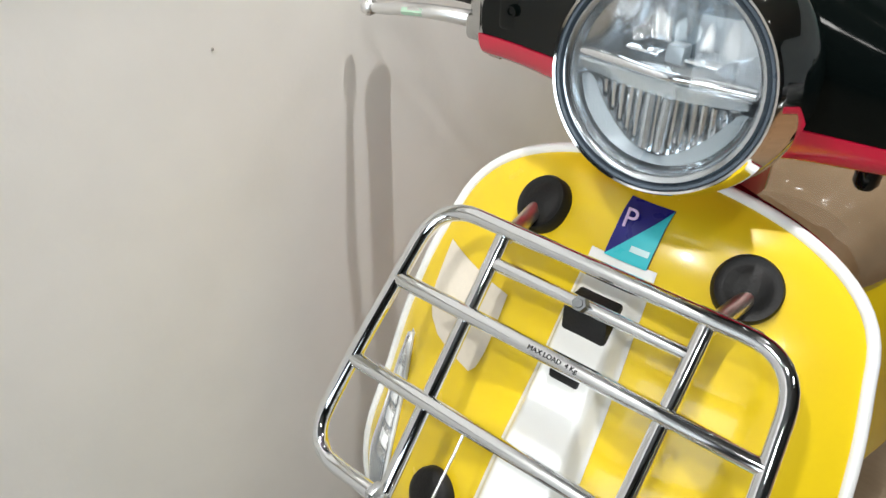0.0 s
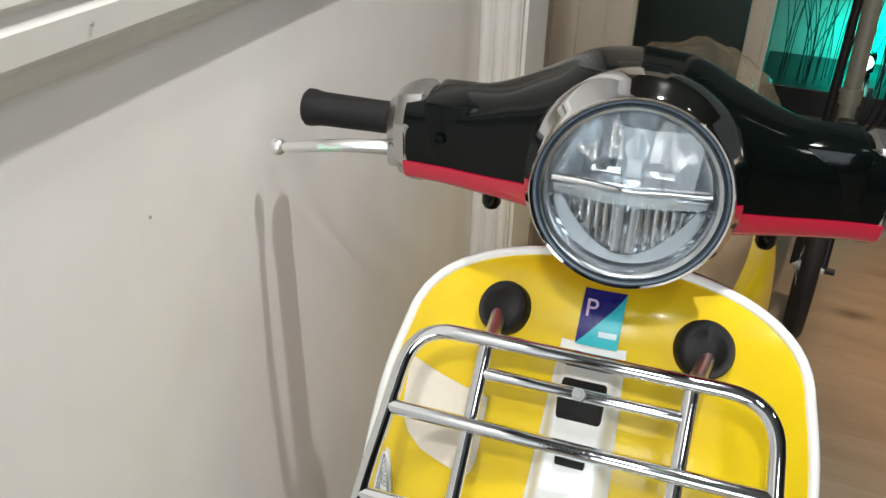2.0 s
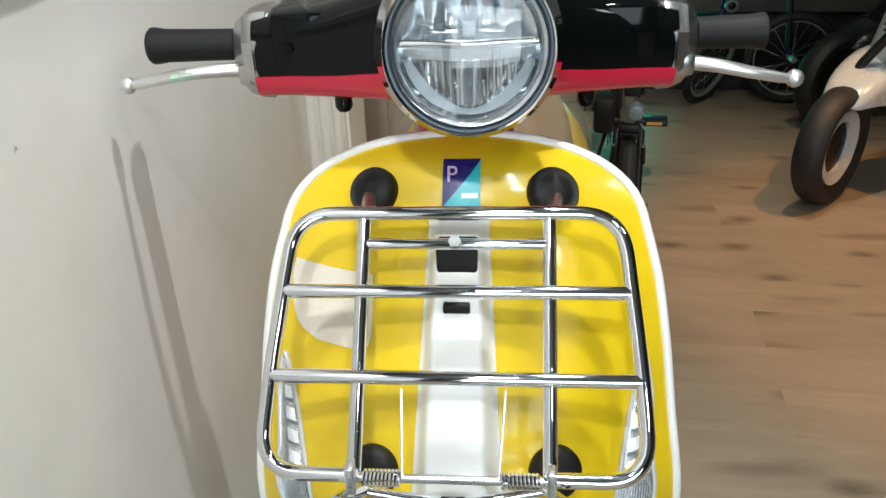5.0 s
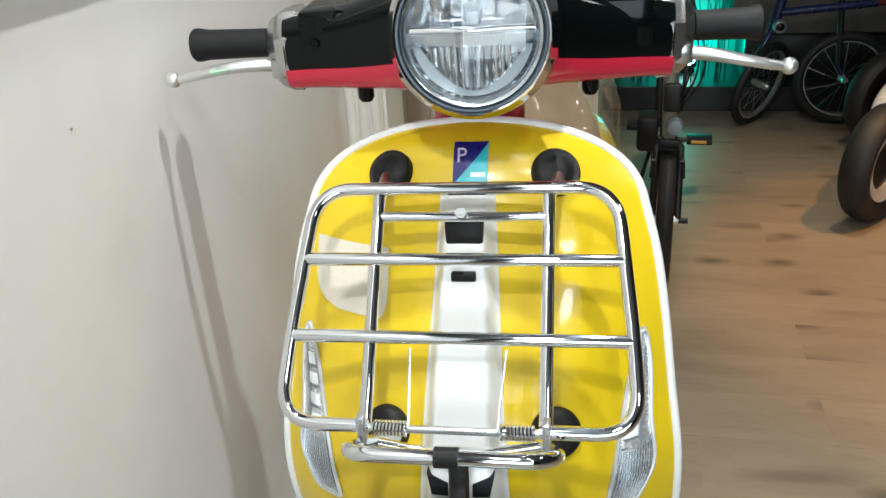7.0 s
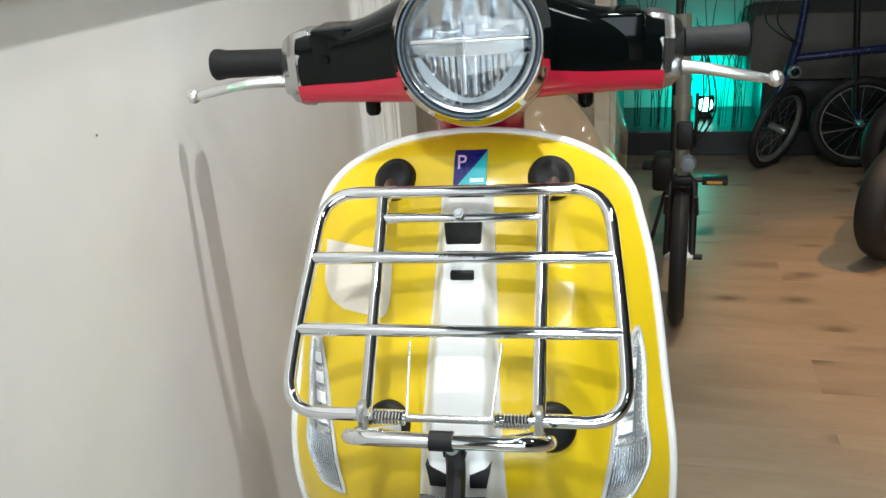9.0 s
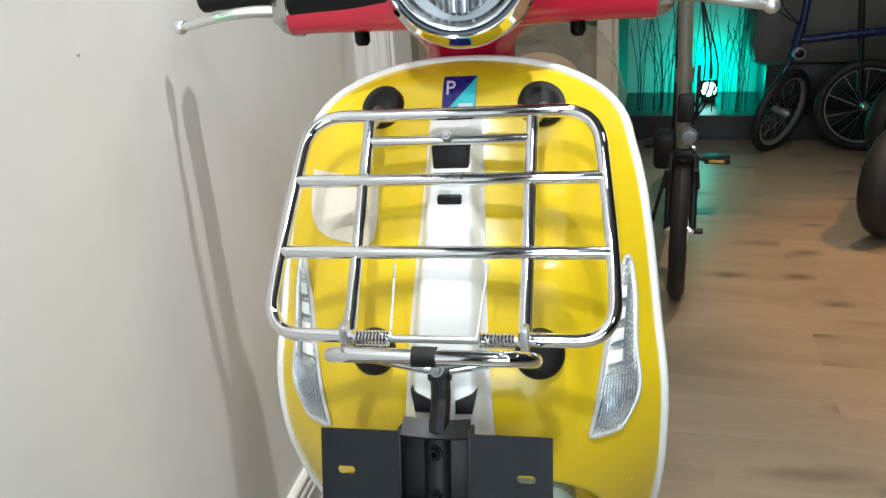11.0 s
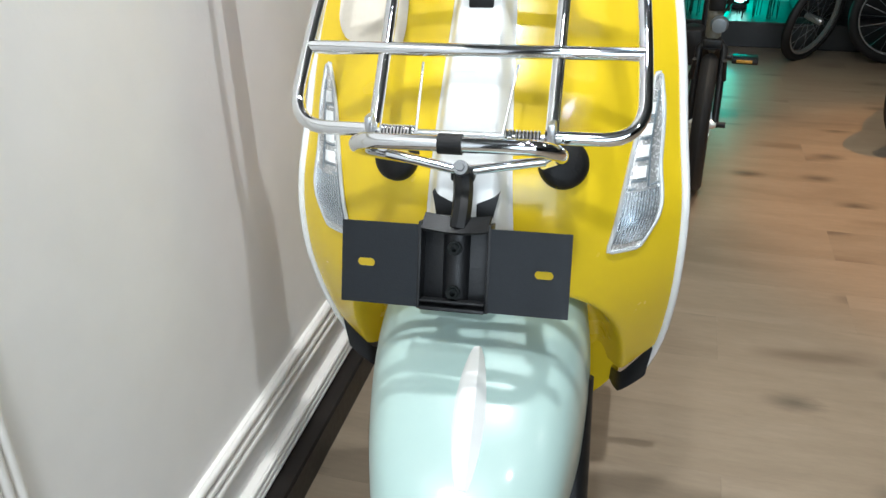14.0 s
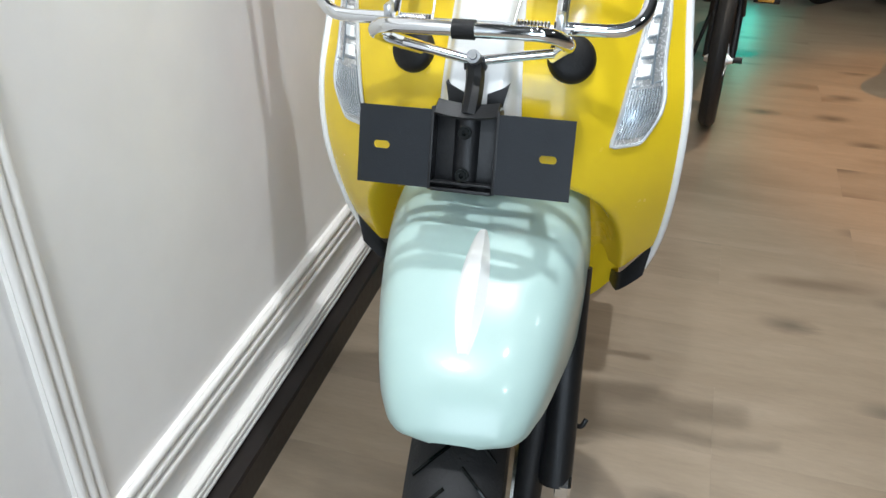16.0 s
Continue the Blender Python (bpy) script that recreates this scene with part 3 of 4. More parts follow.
# rubber mounts with copper stems
def mount(x, z, r, out, flat=False):
    p = on_shield(x, z, 0.0)
    n = (on_shield(x + 0.01, z, 0) - on_shield(x - 0.01, z, 0)).cross(on_shield(x, z + 0.01, 0) - on_shield(x, z - 0.01, 0)).normalized()
    if n.y > 0:
        n = -n
    m = Matrix.Translation(p) @ n.to_track_quat("Z", "Y").to_matrix().to_4x4()
    if flat:
        return part("rubber_mount", lathe([(r * 0.97, -0.012), (r, 0.0), (r * 0.98, 0.006), (r * 0.88, 0.011), (r * 0.6, 0.0145), (0, 0.016)], m, 40), RUBBER, scooter), p, n
    o = part("rubber_mount", lathe([(r * 0.97, -0.012), (r, -0.002), (r * 0.98, 0.007), (r * 0.91, 0.0100), (r * 0.78, 0.0086), (r * 0.62, 0.0095), (r * 0.45, 0.0120), (r * 0.25, 0.0130), (0, 0.0130)], m, 40), RUBBER, scooter)
    return o, p, n


def rack(x, w, out=0.0):
    """A point of the rack's plane: x across, w down from its top bar."""
    return V(x, 0.012 - 0.66 * w - 0.75 * out, 1.012 - 0.75 * w + 0.66 * out)


TR = 0.0073
carrier = part("rack_frame", tube(round_path([rack(s * x, w) for s, x, w in ((-1, 0.085, 0.250), (-1, 0.180, 0.250), (-1, 0.176, 0.16), (-1, 0.160, 0.0), (1, 0.160, 0.0), (1, 0.176, 0.16), (1, 0.180, 0.250), (1, 0.085, 0.250))], 0.042, 8), TR, 16), CHROME, scooter, "chrome tubular front rack")
for s in (-1, 1):
    part("upright_bar", tube([rack(s * 0.091, 0.0, -0.004), rack(s * 0.091, 0.252, -0.004)], TR * 0.95), CHROME, carrier)
part("inner_bar", tube([rack(-0.088, 0.030, -0.004), rack(0.088, 0.030, -0.004)], TR * 0.8), CHROME, carrier)
bar2 = part("cross_bar", tube([rack(-0.166, 0.078), rack(0.166, 0.078)], TR), CHROME, carrier)
part("cross_bar", tube([rack(-0.175, 0.160), rack(0.175, 0.160)], TR), CHROME, carrier)
part("bolt", lathe([(0, 0.010), (0.0035, 0.010), (0.004, 0.009), (0.0062, 0.009), (0.0066, 0.007), (0.0066, 0)], Matrix.Translation(rack(0, 0.030, 0.002)) @ pose(0, 0, 0, 49, 0, 0), 6), BOLT, carrier)
cu = bpy.data.curves.new("lettering", "FONT")
cu.body, cu.size, cu.extrude, cu.align_x, cu.align_y = "MAX LOAD  4 Kg", 0.0060, 0.0002, "CENTER", "CENTER"
tmp = bpy.data.objects.new("lettering", cu)
me = bpy.data.meshes.new_from_object(tmp)
me.materials.append(BLACK_PLASTIC)
lt = new("lettering", me)
lt.parent = carrier
lt.matrix_basis = Matrix.Translation(rack(-0.002, 0.078, TR + 0.0004)) @ pose(0, 0, 0, 49, 0, 0)
# hinge rod and springs
part("hinge_rod", tube([rack(-0.092, 0.252, 0.001), rack(0.092, 0.252, 0.001)], 0.0042), ZINC, carrier)
for s in (-1, 1):
    turns, n = 10, 10 * 12
    pts = [rack(s * (0.046 + 0.036 * k / n), 0.252, 0.001) + V(0, 0.0068 * math.cos(2 * math.pi * turns * k / n), 0.0068 * math.sin(2 * math.pi * turns * k / n)) for k in range(n + 1)]
    part("spring", tube(pts, 0.0017, 6), CHROME, carrier)
    part("hinge_lug", box((s * 0.092 - 0.004, -0.166, 0.806), (s * 0.092 + 0.004, -0.150, 0.842), 0.002), ZINC, carrier)
for s in (-1, 1):
    part("spring_leg", tube([rack(s * 0.044, 0.252, 0.007), rack(s * 0.050, 0.170, -0.009)], 0.0013, 6), ZINC, carrier)
# lower loop and brace
LOOP = round_path([V(-0.070, -0.118, 0.782), V(-0.104, -0.178, 0.816), V(-0.088, -0.206, 0.834), V(0.088, -0.206, 0.834), V(0.106, -0.178, 0.816), V(0.082, -0.112, 0.780)], 0.026, 8)
lower = part("lower_loop", tube(LOOP, 0.0078), CHROME, scooter, "chrome lower loop of the rack")
part("brace", tube([V(-0.086, -0.146, 0.798), V(-0.012, -0.146, 0.783), V(0.002, -0.146, 0.781)], 0.0056), CHROME, lower)
part("brace", tube([V(0.092, -0.132, 0.792), V(0.012, -0.144, 0.782), V(-0.002, -0.146, 0.781)], 0.0056), CHROME, lower)
part("bolt", lathe([(0, 0.014), (0.004, 0.014), (0.0045, 0.012), (0.0078, 0.012), (0.0085, 0.0)], Matrix.Translation((0.0, -0.148, 0.783)) @ pose(0, 0, 0, 55, 0, 0), 12), BOLT, lower)
part("rubber_clip", tube([V(-0.010, -0.206, 0.834), V(0.013, -0.206, 0.834)], 0.0100), RUBBER, lower)
for x, z, r in ((-0.0905, 1.006, 0.0265), (0.0955, 1.004, 0.0275), (-0.086, 0.768, 0.027), (0.098, 0.768, 0.028)):
    o, p, n = mount(x, z, r, 0.02, z < 0.9)
    s = 1 if x > 0 else -1
    if z > 0.9:
        end = rack(s * 0.091, 0.006, -0.006)
    else:
        end = V(s * 0.076, -0.122, 0.784)
    if z > 0.9:
        foot = p + n * 0.008 - V(0, 0, 0.009)
        part("stem", tube(smooth_path([foot, foot + n * 0.007 - V(0, 0, 0.002), (foot + end) / 2 + V(0, -0.006, 0.000), end], 5), 0.0074), COPPER, o)
        part("collar", lathe([(0.0078, -0.002), (0.0096, 0.0), (0.0092, 0.004), (0.0076, 0.005)], Matrix.Translation(foot + n * 0.004) @ n.to_track_quat("Z", "Y").to_matrix().to_4x4(), 20), RUBBER, o)

# number plate carrier
PL = Matrix.Translation((0.002, -0.2145, 0.7035)) @ pose(0, 0, 0, -19.5, 0, 0)


def wing(s):
    """A flat wing with a slotted hole."""
    bm = bmesh.new()
    a, b, h, t = 0.036 * s, 0.1175 * s, 0.0425, 0.0014
    cx, sl, sr = 0.0915 * s, 0.0052, 0.0041
    outer, inner = [], []
    m = 24
    for k in range(m):
        an = 2 * math.pi * k / m
        c, sn = math.cos(an), math.sin(an)
        inner.append((cx + sr * c + (sl if c >= 0 else -sl), sr * sn * 1.05))
        lo, hi = min(a, b), max(a, b)
        tx = ((hi - cx) / c if c > 1e-6 else (lo - cx) / c if c < -1e-6 else 1e9)
        ty = (h / abs(sn)) if abs(sn) > 1e-6 else 1e9
        q = min(tx, ty)
        outer.append((cx + q * c, q * sn))
    corners = [(min(a, b), -h), (max(a, b), -h), (max(a, b), h), (min(a, b), h)]
    for c in corners:
        k = min(range(m), key=lambda i: (outer[i][0] - c[0]) ** 2 + (outer[i][1] - c[1]) ** 2)
        outer[k] = c
    layers = []
    for y in (-t, t):
        layers.append(([bm.verts.new((x, y, z)) for x, z in outer], [bm.verts.new((x, y, z)) for x, z in inner]))
    for o, i in layers:
        for k in range(m):
            bm.faces.new((o[k], o[(k + 1) % m], i[(k + 1) % m], i[k]))
    for which in (0, 1):
        p, q = layers[0][which], layers[1][which]
        for k in range(m):
            bm.faces.new((p[k], p[(k + 1) % m], q[(k + 1) % m], q[k]))
    return bm


channel = part("plate_carrier", box((-0.034, 0.016, -0.044), (0.034, 0.020, 0.046), 0.001), BLACK_PLASTIC, scooter, "black number plate carrier with two slotted wings", matrix=PL)
for s in (-1, 1):
    part("channel_side", box((s * 0.0355 - 0.0018, -0.002, -0.044), (s * 0.0355 + 0.0018, 0.024, 0.046), 0.001), BLACK_PLASTIC, channel)
part("lower_lip", box((-0.0335, -0.004, -0.0445), (0.0335, 0.0155, -0.0405), 0.001), BLACK_PLASTIC, channel)
part("lower_rib", box((-0.0335, -0.004, -0.036), (0.0335, 0.010, -0.0335), 0.001), BLACK_PLASTIC, channel)
part("upper_lip", grid(lambda u, v: V(-0.034 + 0.068 * u, -0.004 + 0.018 * v + 0.006 * math.sin(math.pi * u), 0.040 + 0.014 * v - 0.004 * math.sin(math.pi * u)), 16, 4, 0.003), BLACK_PLASTIC, channel)
part("boss", lathe([(0.016, -0.040), (0.016, 0.040)], pose(0, 0.024, 0), 24), BLACK_PLASTIC, channel)
for s in (-1, 1):
    part("wing", wing(s), PLATE_GREY, channel, smooth=False)
for z in (0.020, -0.026):
    part("bolt", lathe([(0, -0.004), (0.0030, -0.004), (0.0034, -0.002), (0.0030, 0.003), (0.0052, 0.003), (0.0055, 0.0), (0.0075, 0.0), (0.0075, -0.003)], pose(0, 0.002, z, 90), 12), BLACK_GLOSS, channel)
bm = bmesh.new()
add_box(bm, (-0.0125, -0.150, 0.770), (0.0125, -0.138, 0.786), 0.002)
add_tube(bm, smooth_path([V(0.0, -0.146, 0.778), V(0.002, -0.156, 0.762), V(0.004, -0.178, 0.748), V(0.003, -0.188, 0.735)], 5), 0.0105, 8)
part("carrier_bracket", bm, BLACK_PLASTIC, channel, matrix=PL.inverted())

# turn signals
def signal(s):
    def edge(v):
        z = 0.843 - 0.174 * v
        xo = interp(v, [0, 0.15, 0.5, 0.85, 1.0], [0.195, 0.199, 0.200, 0.200, 0.184])
        xi = interp(v, [0, 0.15, 0.5, 0.85, 1.0], [0.190, 0.182, 0.170, 0.160, 0.154])
        return z, xo, xi

    def lens(u, v, out):
        z, xo, xi = edge(v)
        x = s * (xi + (xo - xi) * u)
        bulge = 0.004 * (1 - (2 * u - 1) ** 2) * step(0, 0.1, v) * step(1, 0.95, v)
        return on_shield(x, z, out + bulge)

    body = part("turn_signal", grid(lambda u, v: lens(-0.12 + 1.24 * u, -0.02 + 1.04 * v, 0.0010), 8, 24, 0.003), LAMP_FRAME, scooter, "clear lensed turn signal set into the shield")
    part("reflector", grid(lambda u, v: lens(u, v, 0.0035), 8, 40), SIGNAL, body)
    outline = [lens(-0.06, v / 12, 0.004) for v in range(13)] + [lens(u / 4, 1.01, 0.004) for u in range(1, 4)] + [lens(1.06, v / 12, 0.004) for v in range(12, -1, -1)]
    part("bezel", tube(smooth_path(outline, 2, True), 0.0026, 8, True), LAMP_FRAME, body, "light grey bezel round the lens")
    o = part("lens", grid(lambda u, v: lens(0.0 + 1.0 * u, v, 0.0070), 10, 30, 0.0015), LENS, body)
    o.visible_shadow = False
    for k in range(12):
        w = 0.05 + 0.0815 * k
        part("flute", tube([lens(w, 0.64, 0.0040), lens(w, 0.80, 0.0052), lens(w, 0.955, 0.0040)], 0.0011, 6), LAMP_RING, body)
    part("divider", tube([lens(0.72, 0.08, 0.0052), lens(0.60, 0.40, 0.0056), lens(0.66, 0.62, 0.0050)], 0.0013, 6), LAMP_GREY, body)
    part("divider", tube([lens(0.04, 0.625, 0.0050), lens(0.96, 0.615, 0.0050)], 0.0014, 6), LAMP_GREY, body)
    for k in range(4):
        v = 0.14 + 0.118 * k
        part("led_cell", grid(lambda u, w: lens(0.12 + 0.44 * u, v + 0.066 * w, 0.0052), 2, 2, 0.001), WHITE_PAINT, body, smooth=False)
        part("cell_wall", grid(lambda u, w: lens(0.10 + 0.50 * u, v + 0.074 + 0.020 * w, 0.0054 - 0.002 * w), 2, 2, 0.0006), LAMP_GREY, body, smooth=False)


signal(-1)
signal(1)

# masking film left on the shield
def film(x0, x1, z0, z1, rad):
    def f(u, v):
        z = z1 + (z0 - z1) * v
        cut = rad * (1 - math.sqrt(max(1 - max((v - 0.55) / 0.45, 0) ** 2, 0)))
        return on_shield(x0 + cut + (x1 - x0 - 1.3 * cut) * u, z, 0.0016)
    return grid(f, 10, 12)


part("masking_film", film(-0.183, -0.090, 0.870, 0.937, 0.03), TAPE, scooter, "beige masking film stuck on the shield")

# headset
HX = [0.0, 0.05, 0.09, 0.14, 0.19, 0.236]
HZ = [1.158, 1.155, 1.145, 1.133, 1.127, 1.123]
HH = [0.076, 0.073, 0.062, 0.051, 0.046, 0.044]
HD = [0.085, 0.080, 0.066, 0.052, 0.046, 0.042]
HY = [0.176, 0.176, 0.182, 0.190, 0.200, 0.205]


def headset(a0, a1, grow=0.0, nu=60, nv=26):
    def f(u, v):
        x = (2 * u - 1) * 0.227
        ax = abs(x)
        a = radians(a0 + (a1 - a0) * v)
        c, s = math.cos(a), math.sin(a)
        sx = lambda q: math.copysign(abs(q) ** 0.62, q)
        return V(x, interp(ax, HX, HY) - (interp(ax, HX, HD) + grow) * sx(c), interp(ax, HX, HZ) + (interp(ax, HX, HH) + grow) * sx(s))
    return grid(f, nu, nv, 0.002)


head = part("headset", headset(-12, 200), BLACK_GLOSS, scooter, "glossy black upper handlebar cover", matrix=BARS)
part("lower_cover", headset(-165, -12), RED, head, "glossy red lower handlebar cover")
part("steering_neck", tube(smooth_path([V(0, 0.190, 1.13), V(0, 0.195, 1.09), V(0, 0.20, 1.055), V(0, 0.20, 1.02)], 4), [0.105 - 0.048 * step(0, 9, k) for k in range(13)], 32), RED, head)
for s in (-1, 1):
    bm = bmesh.new()
    cl = []
    for dx, dy, ry, rz in ((-0.024, 0.0, 0.036, 0.043), (-0.016, 0, 0.043, 0.0475), (-0.004, 0, 0.044, 0.0465), (0.010, 0.001, 0.039, 0.042), (0.019, 0.003, 0.031, 0.035), (0.024, 0.004, 0.024, 0.026)):
        corners = ((1, 0.42), (0.55, 1), (-0.55, 1), (-1, 0.42), (-1, -0.50), (-0.60, -1), (0.60, -1), (1, -0.50))
        cl.append([bm.verts.new((s * (0.229 + dx), HY[-1] + dy + ry * c, HZ[-1] + 0.002 + rz * q)) for c, q in corners])
    for a, b in zip(cl, cl[1:]):
        for k in range(8):
            bm.faces.new((a[k], a[(k + 1) % 8], b[(k + 1) % 8], b[k]))
    bm.faces.new(cl[0])
    bm.faces.new(cl[-1])
    part("switch_clamp", bm, CLAMP, head, "polished alloy lever clamp", crease=24)
    bm = bmesh.new()
    add_box(bm, (s * 0.236 - 0.012, 0.166, 1.094), (s * 0.236 + 0.014, 0.200, 1.120), 0.006)
    part("lever_pivot", bm, CLAMP, head)
    part("pivot_screw", lathe([(0, 0.003), (0.004, 0.003), (0.0048, 0)], pose(s * 0.236, 0.183, 1.120), 12), ZINC, head)
    gp = [(0.256, 0.0175), (0.275, 0.0175), (0.335, 0.0185), (0.347, 0.0205), (0.352, 0.0205), (0.355, 0.018), (0.356, 0.010)]
    gp = [(x - (0.022 * (x - 0.256) / 0.1 if s > 0 else 0), q) for x, q in gp]
    part("grip", tube([V(s * x, 0.211 + 0.02 * (x - 0.25), 1.130) for x, r in gp], [r for x, r in gp], 24), RUBBER, head, "black rubber grip")
    lx, lz = ((0.240, 0.272, 0.312, 0.350, 0.368), (1.109, 1.112, 1.1095, 1.1015, 1.098)) if s < 0 else ((0.240, 0.272, 0.306, 0.340, 0.354), (1.106, 1.105, 1.099, 1.0915, 1.0885))
    lv = smooth_path([V(s * x, y, z) for x, y, z in zip(lx, (0.184, 0.172, 0.166, 0.168, 0.171), lz)], 5)
    lever = part("lever", tube(lv, [0.0085 - 0.0035 * k / (len(lv) - 1) for k in range(len(lv))], 12), ALLOY, head, "polished alloy brake lever with a ball end")
    if s < 0:
        part("sticker", grid(lambda u, v: lv[8].lerp(lv[11], u) + V(0, -0.0078 + 0.002 * abs(2 * v - 1), 0.004 - 0.008 * v), 4, 4), surface("faded_green_mark", (0.42, 0.60, 0.46), 0.5), lever, "small faded green mark")
    part("ball_end", lathe([(0, 0.0098)] + [(0.0098 * math.sin(a), 0.0098 * math.cos(a)) for a in (math.pi * k / 10 for k in range(1, 10))] + [(0, -0.0098)], pose(s * (lx[-1] + 0.005), 0.1715, lz[-1]), 20), ALLOY, lever)
    if s < 0:
        part("screw", lathe([(0, 0.0005), (0.0028, 0.0005), (0.0034, 0.002), (0.0052, 0.002), (0.0056, 0)], pose(s * 0.186, 0.1505, 1.140, 90), 20), BLACK_GLOSS, head)
    part("knob", lathe([(0.0, -0.012), (0.007, -0.011), (0.010, -0.006), (0.010, 0.012)], pose(s * 0.134, 0.168, 1.076), 16), BLACK_GLOSS, head, "black knob under the handlebar cover")
    bm = bmesh.new()
    add_box(bm, (s * 0.167 - 0.036, 0.1525, 1.118), (s * 0.167 + 0.036, 0.226, 1.177), 0.006)
    part("switch_block", bm, BLACK_GLOSS, head)

# instrument glass on top of the headset
IN = Matrix.Translation((0.0, 0.175, 1.216)) @ pose(0, 0, 0, -12, 0, 0)
dial = part("instrument", lathe([(0.060, -0.020), (0.062, 0.0), (0.060, 0.006), (0.055, 0.008), (0.053, 0.004)], IN @ Matrix.Diagonal((1.0, 0.85, 1, 1)), 48), BLACK_GLOSS, head, "black rimmed instrument on the headset")
part("dial_face", lathe([(0.0, 0.002), (0.054, 0.002)], IN @ Matrix.Diagonal((1.0, 0.85, 1, 1)), 40), BLACK_GLOSS, dial)
o = part("dial_glass", lathe([(0.0, 0.016), (0.03, 0.0135), (0.054, 0.005)], IN @ Matrix.Diagonal((1.0, 0.85, 1, 1)), 40), BLACK_GLOSS, dial)
# headlamp
HL = Matrix.Translation((0.006, 0.030, 1.170)) @ pose(0, 0, 0, 90 - 8, 0, 0)
lamp = part("headlamp", lathe([(0.0, -0.11), (0.050, -0.105), (0.076, -0.080), (0.0905, -0.056), (0.0915, -0.038), (0.0872, -0.015), (0.0812, -0.002), (0.0802, 0.005), (0.0785, 0.0082), (0.0768, 0.0075), (0.076, 0.002), (0.075, -0.004)], None, 72), CHROME, head, "round headlamp in a chrome shell", matrix=HL)
part("seal_ring", lathe([(0.0764, 0.005), (0.0757, 0.0072), (0.0738, 0.0068), (0.0728, 0.002)], None, 64), SEAL, lamp)
part("inner_ring", lathe([(0.0731, 0.001), (0.0724, 0.0045), (0.0706, 0.0068), (0.0684, 0.0060), (0.0664, 0.0032), (0.0648, -0.001), (0.0636, -0.006), (0.0620, -0.012)], None, 64), LAMP_RING, lamp)
part("bowl", lathe([(0.0640, -0.004), (0.060, -0.014), (0.050, -0.030), (0.030, -0.040), (0, -0.044)], None, 48), REFLECT, lamp)
o = part("lens", lathe([(0.0, 0.013), (0.03, 0.0115), (0.05, 0.0085), (0.0665, 0.004), (0.0665, 0.002), (0.05, 0.0065), (0.03, 0.0095), (0.0, 0.011)], None, 56), LENS, lamp)
o.visible_shadow = False


# upper reflector with upright scallops, cross bar, ribbed lower reflector
def facet(u, v):
    a = math.pi * (0.02 + 0.96 * u)
    r = 0.002 + 0.060 * v
    x, y = r * math.cos(a), 0.004 + r * math.sin(a) * 0.95
    return V(x, y, -0.032 + 0.026 * v ** 2 + 0.0030 * abs(math.sin(x / 0.0105 * math.pi / 2)) * (1 - v * v))


part("upper_reflector", grid(facet, 72, 16), REFLECT, lamp)
part("bulb_block", box((-0.0065, 0.008, -0.030), (0.0065, 0.021, -0.014), 0.002), LAMP_GREY, lamp)
for x in (-0.021, 0.021):
    part("bulb_shade", box((x - 0.012, 0.012, -0.022), (x + 0.012, 0.015, -0.008), 0.0012), REFLECT, lamp)
part("cross_bar", tube(smooth_path([V(-0.062, 0.005, -0.004), V(-0.03, 0.005, 0.000), V(0, 0.004, 0.003), V(0.03, 0.005, 0.000), V(0.062, 0.005, -0.004)], 5), 0.0036), CHROME, lamp)
part("lower_shelf", grid(lambda u, v: V(-0.060 + 0.12 * u, 0.000 - 0.006 * v - 0.006 * (1 - (2 * u - 1) ** 2) * v, 0.002 - 0.006 * v), 20, 4, 0.002), BAR_CLEAR, lamp)


def heart(x):
    """Lower outline of the ribbed reflector."""
    return -0.012 - 0.045 * max(1 - (abs(x) / 0.054) ** 1.9, 0)


for k in range(16):
    x = -0.0505 + 0.101 * k / 15
    part("rib", tube([V(x, -0.012, -0.012), V(x, heart(x), -0.018)], 0.0025, 8), REFLECT, lamp)
for x in (-0.0062, 0.0062):
    part("centre_post", tube([V(x, -0.012, -0.006), V(x * 0.9, -0.052, -0.010)], 0.0044, 10), LAMP_RING, lamp)


def surround(u, v):
    x = -0.060 + 0.12 * u
    lo = -math.sqrt(max(0.0612 ** 2 - x * x, 0))
    hi = heart(x) if abs(x) < 0.054 else -0.012
    return V(x, hi + (lo - hi) * v if lo < hi else hi, -0.011 + 0.006 * v)


part("lower_surround", grid(surround, 48, 5, 0.001), LAMP_GREY, lamp)

# front wheel, fork and mudguard
WY, WZ, WR = -0.282, 0.224, 0.222
tyre_prof = [(WR - 0.075, -0.038), (WR - 0.050, -0.052), (WR - 0.025, -0.054), (WR - 0.008, -0.040), (WR, -0.018), (WR + 0.001, 0), (WR, 0.018), (WR - 0.008, 0.040), (WR - 0.025, 0.054), (WR - 0.050, 0.052), (WR - 0.075, 0.038)]
WM = FORK @ Matrix.Translation((0, WY, WZ)) @ pose(0, 0, 0, 0, 90, 0)
wheel = part("front_wheel", lathe([(0.05, -0.030), (0.13, -0.022), (0.150, -0.040), (0.150, 0.040), (0.13, 0.022), (0.05, 0.030)], None, 48), ALLOY, scooter, matrix=WM)
tyre = part("tyre", lathe(tyre_prof, None, 96), TYRE, wheel)
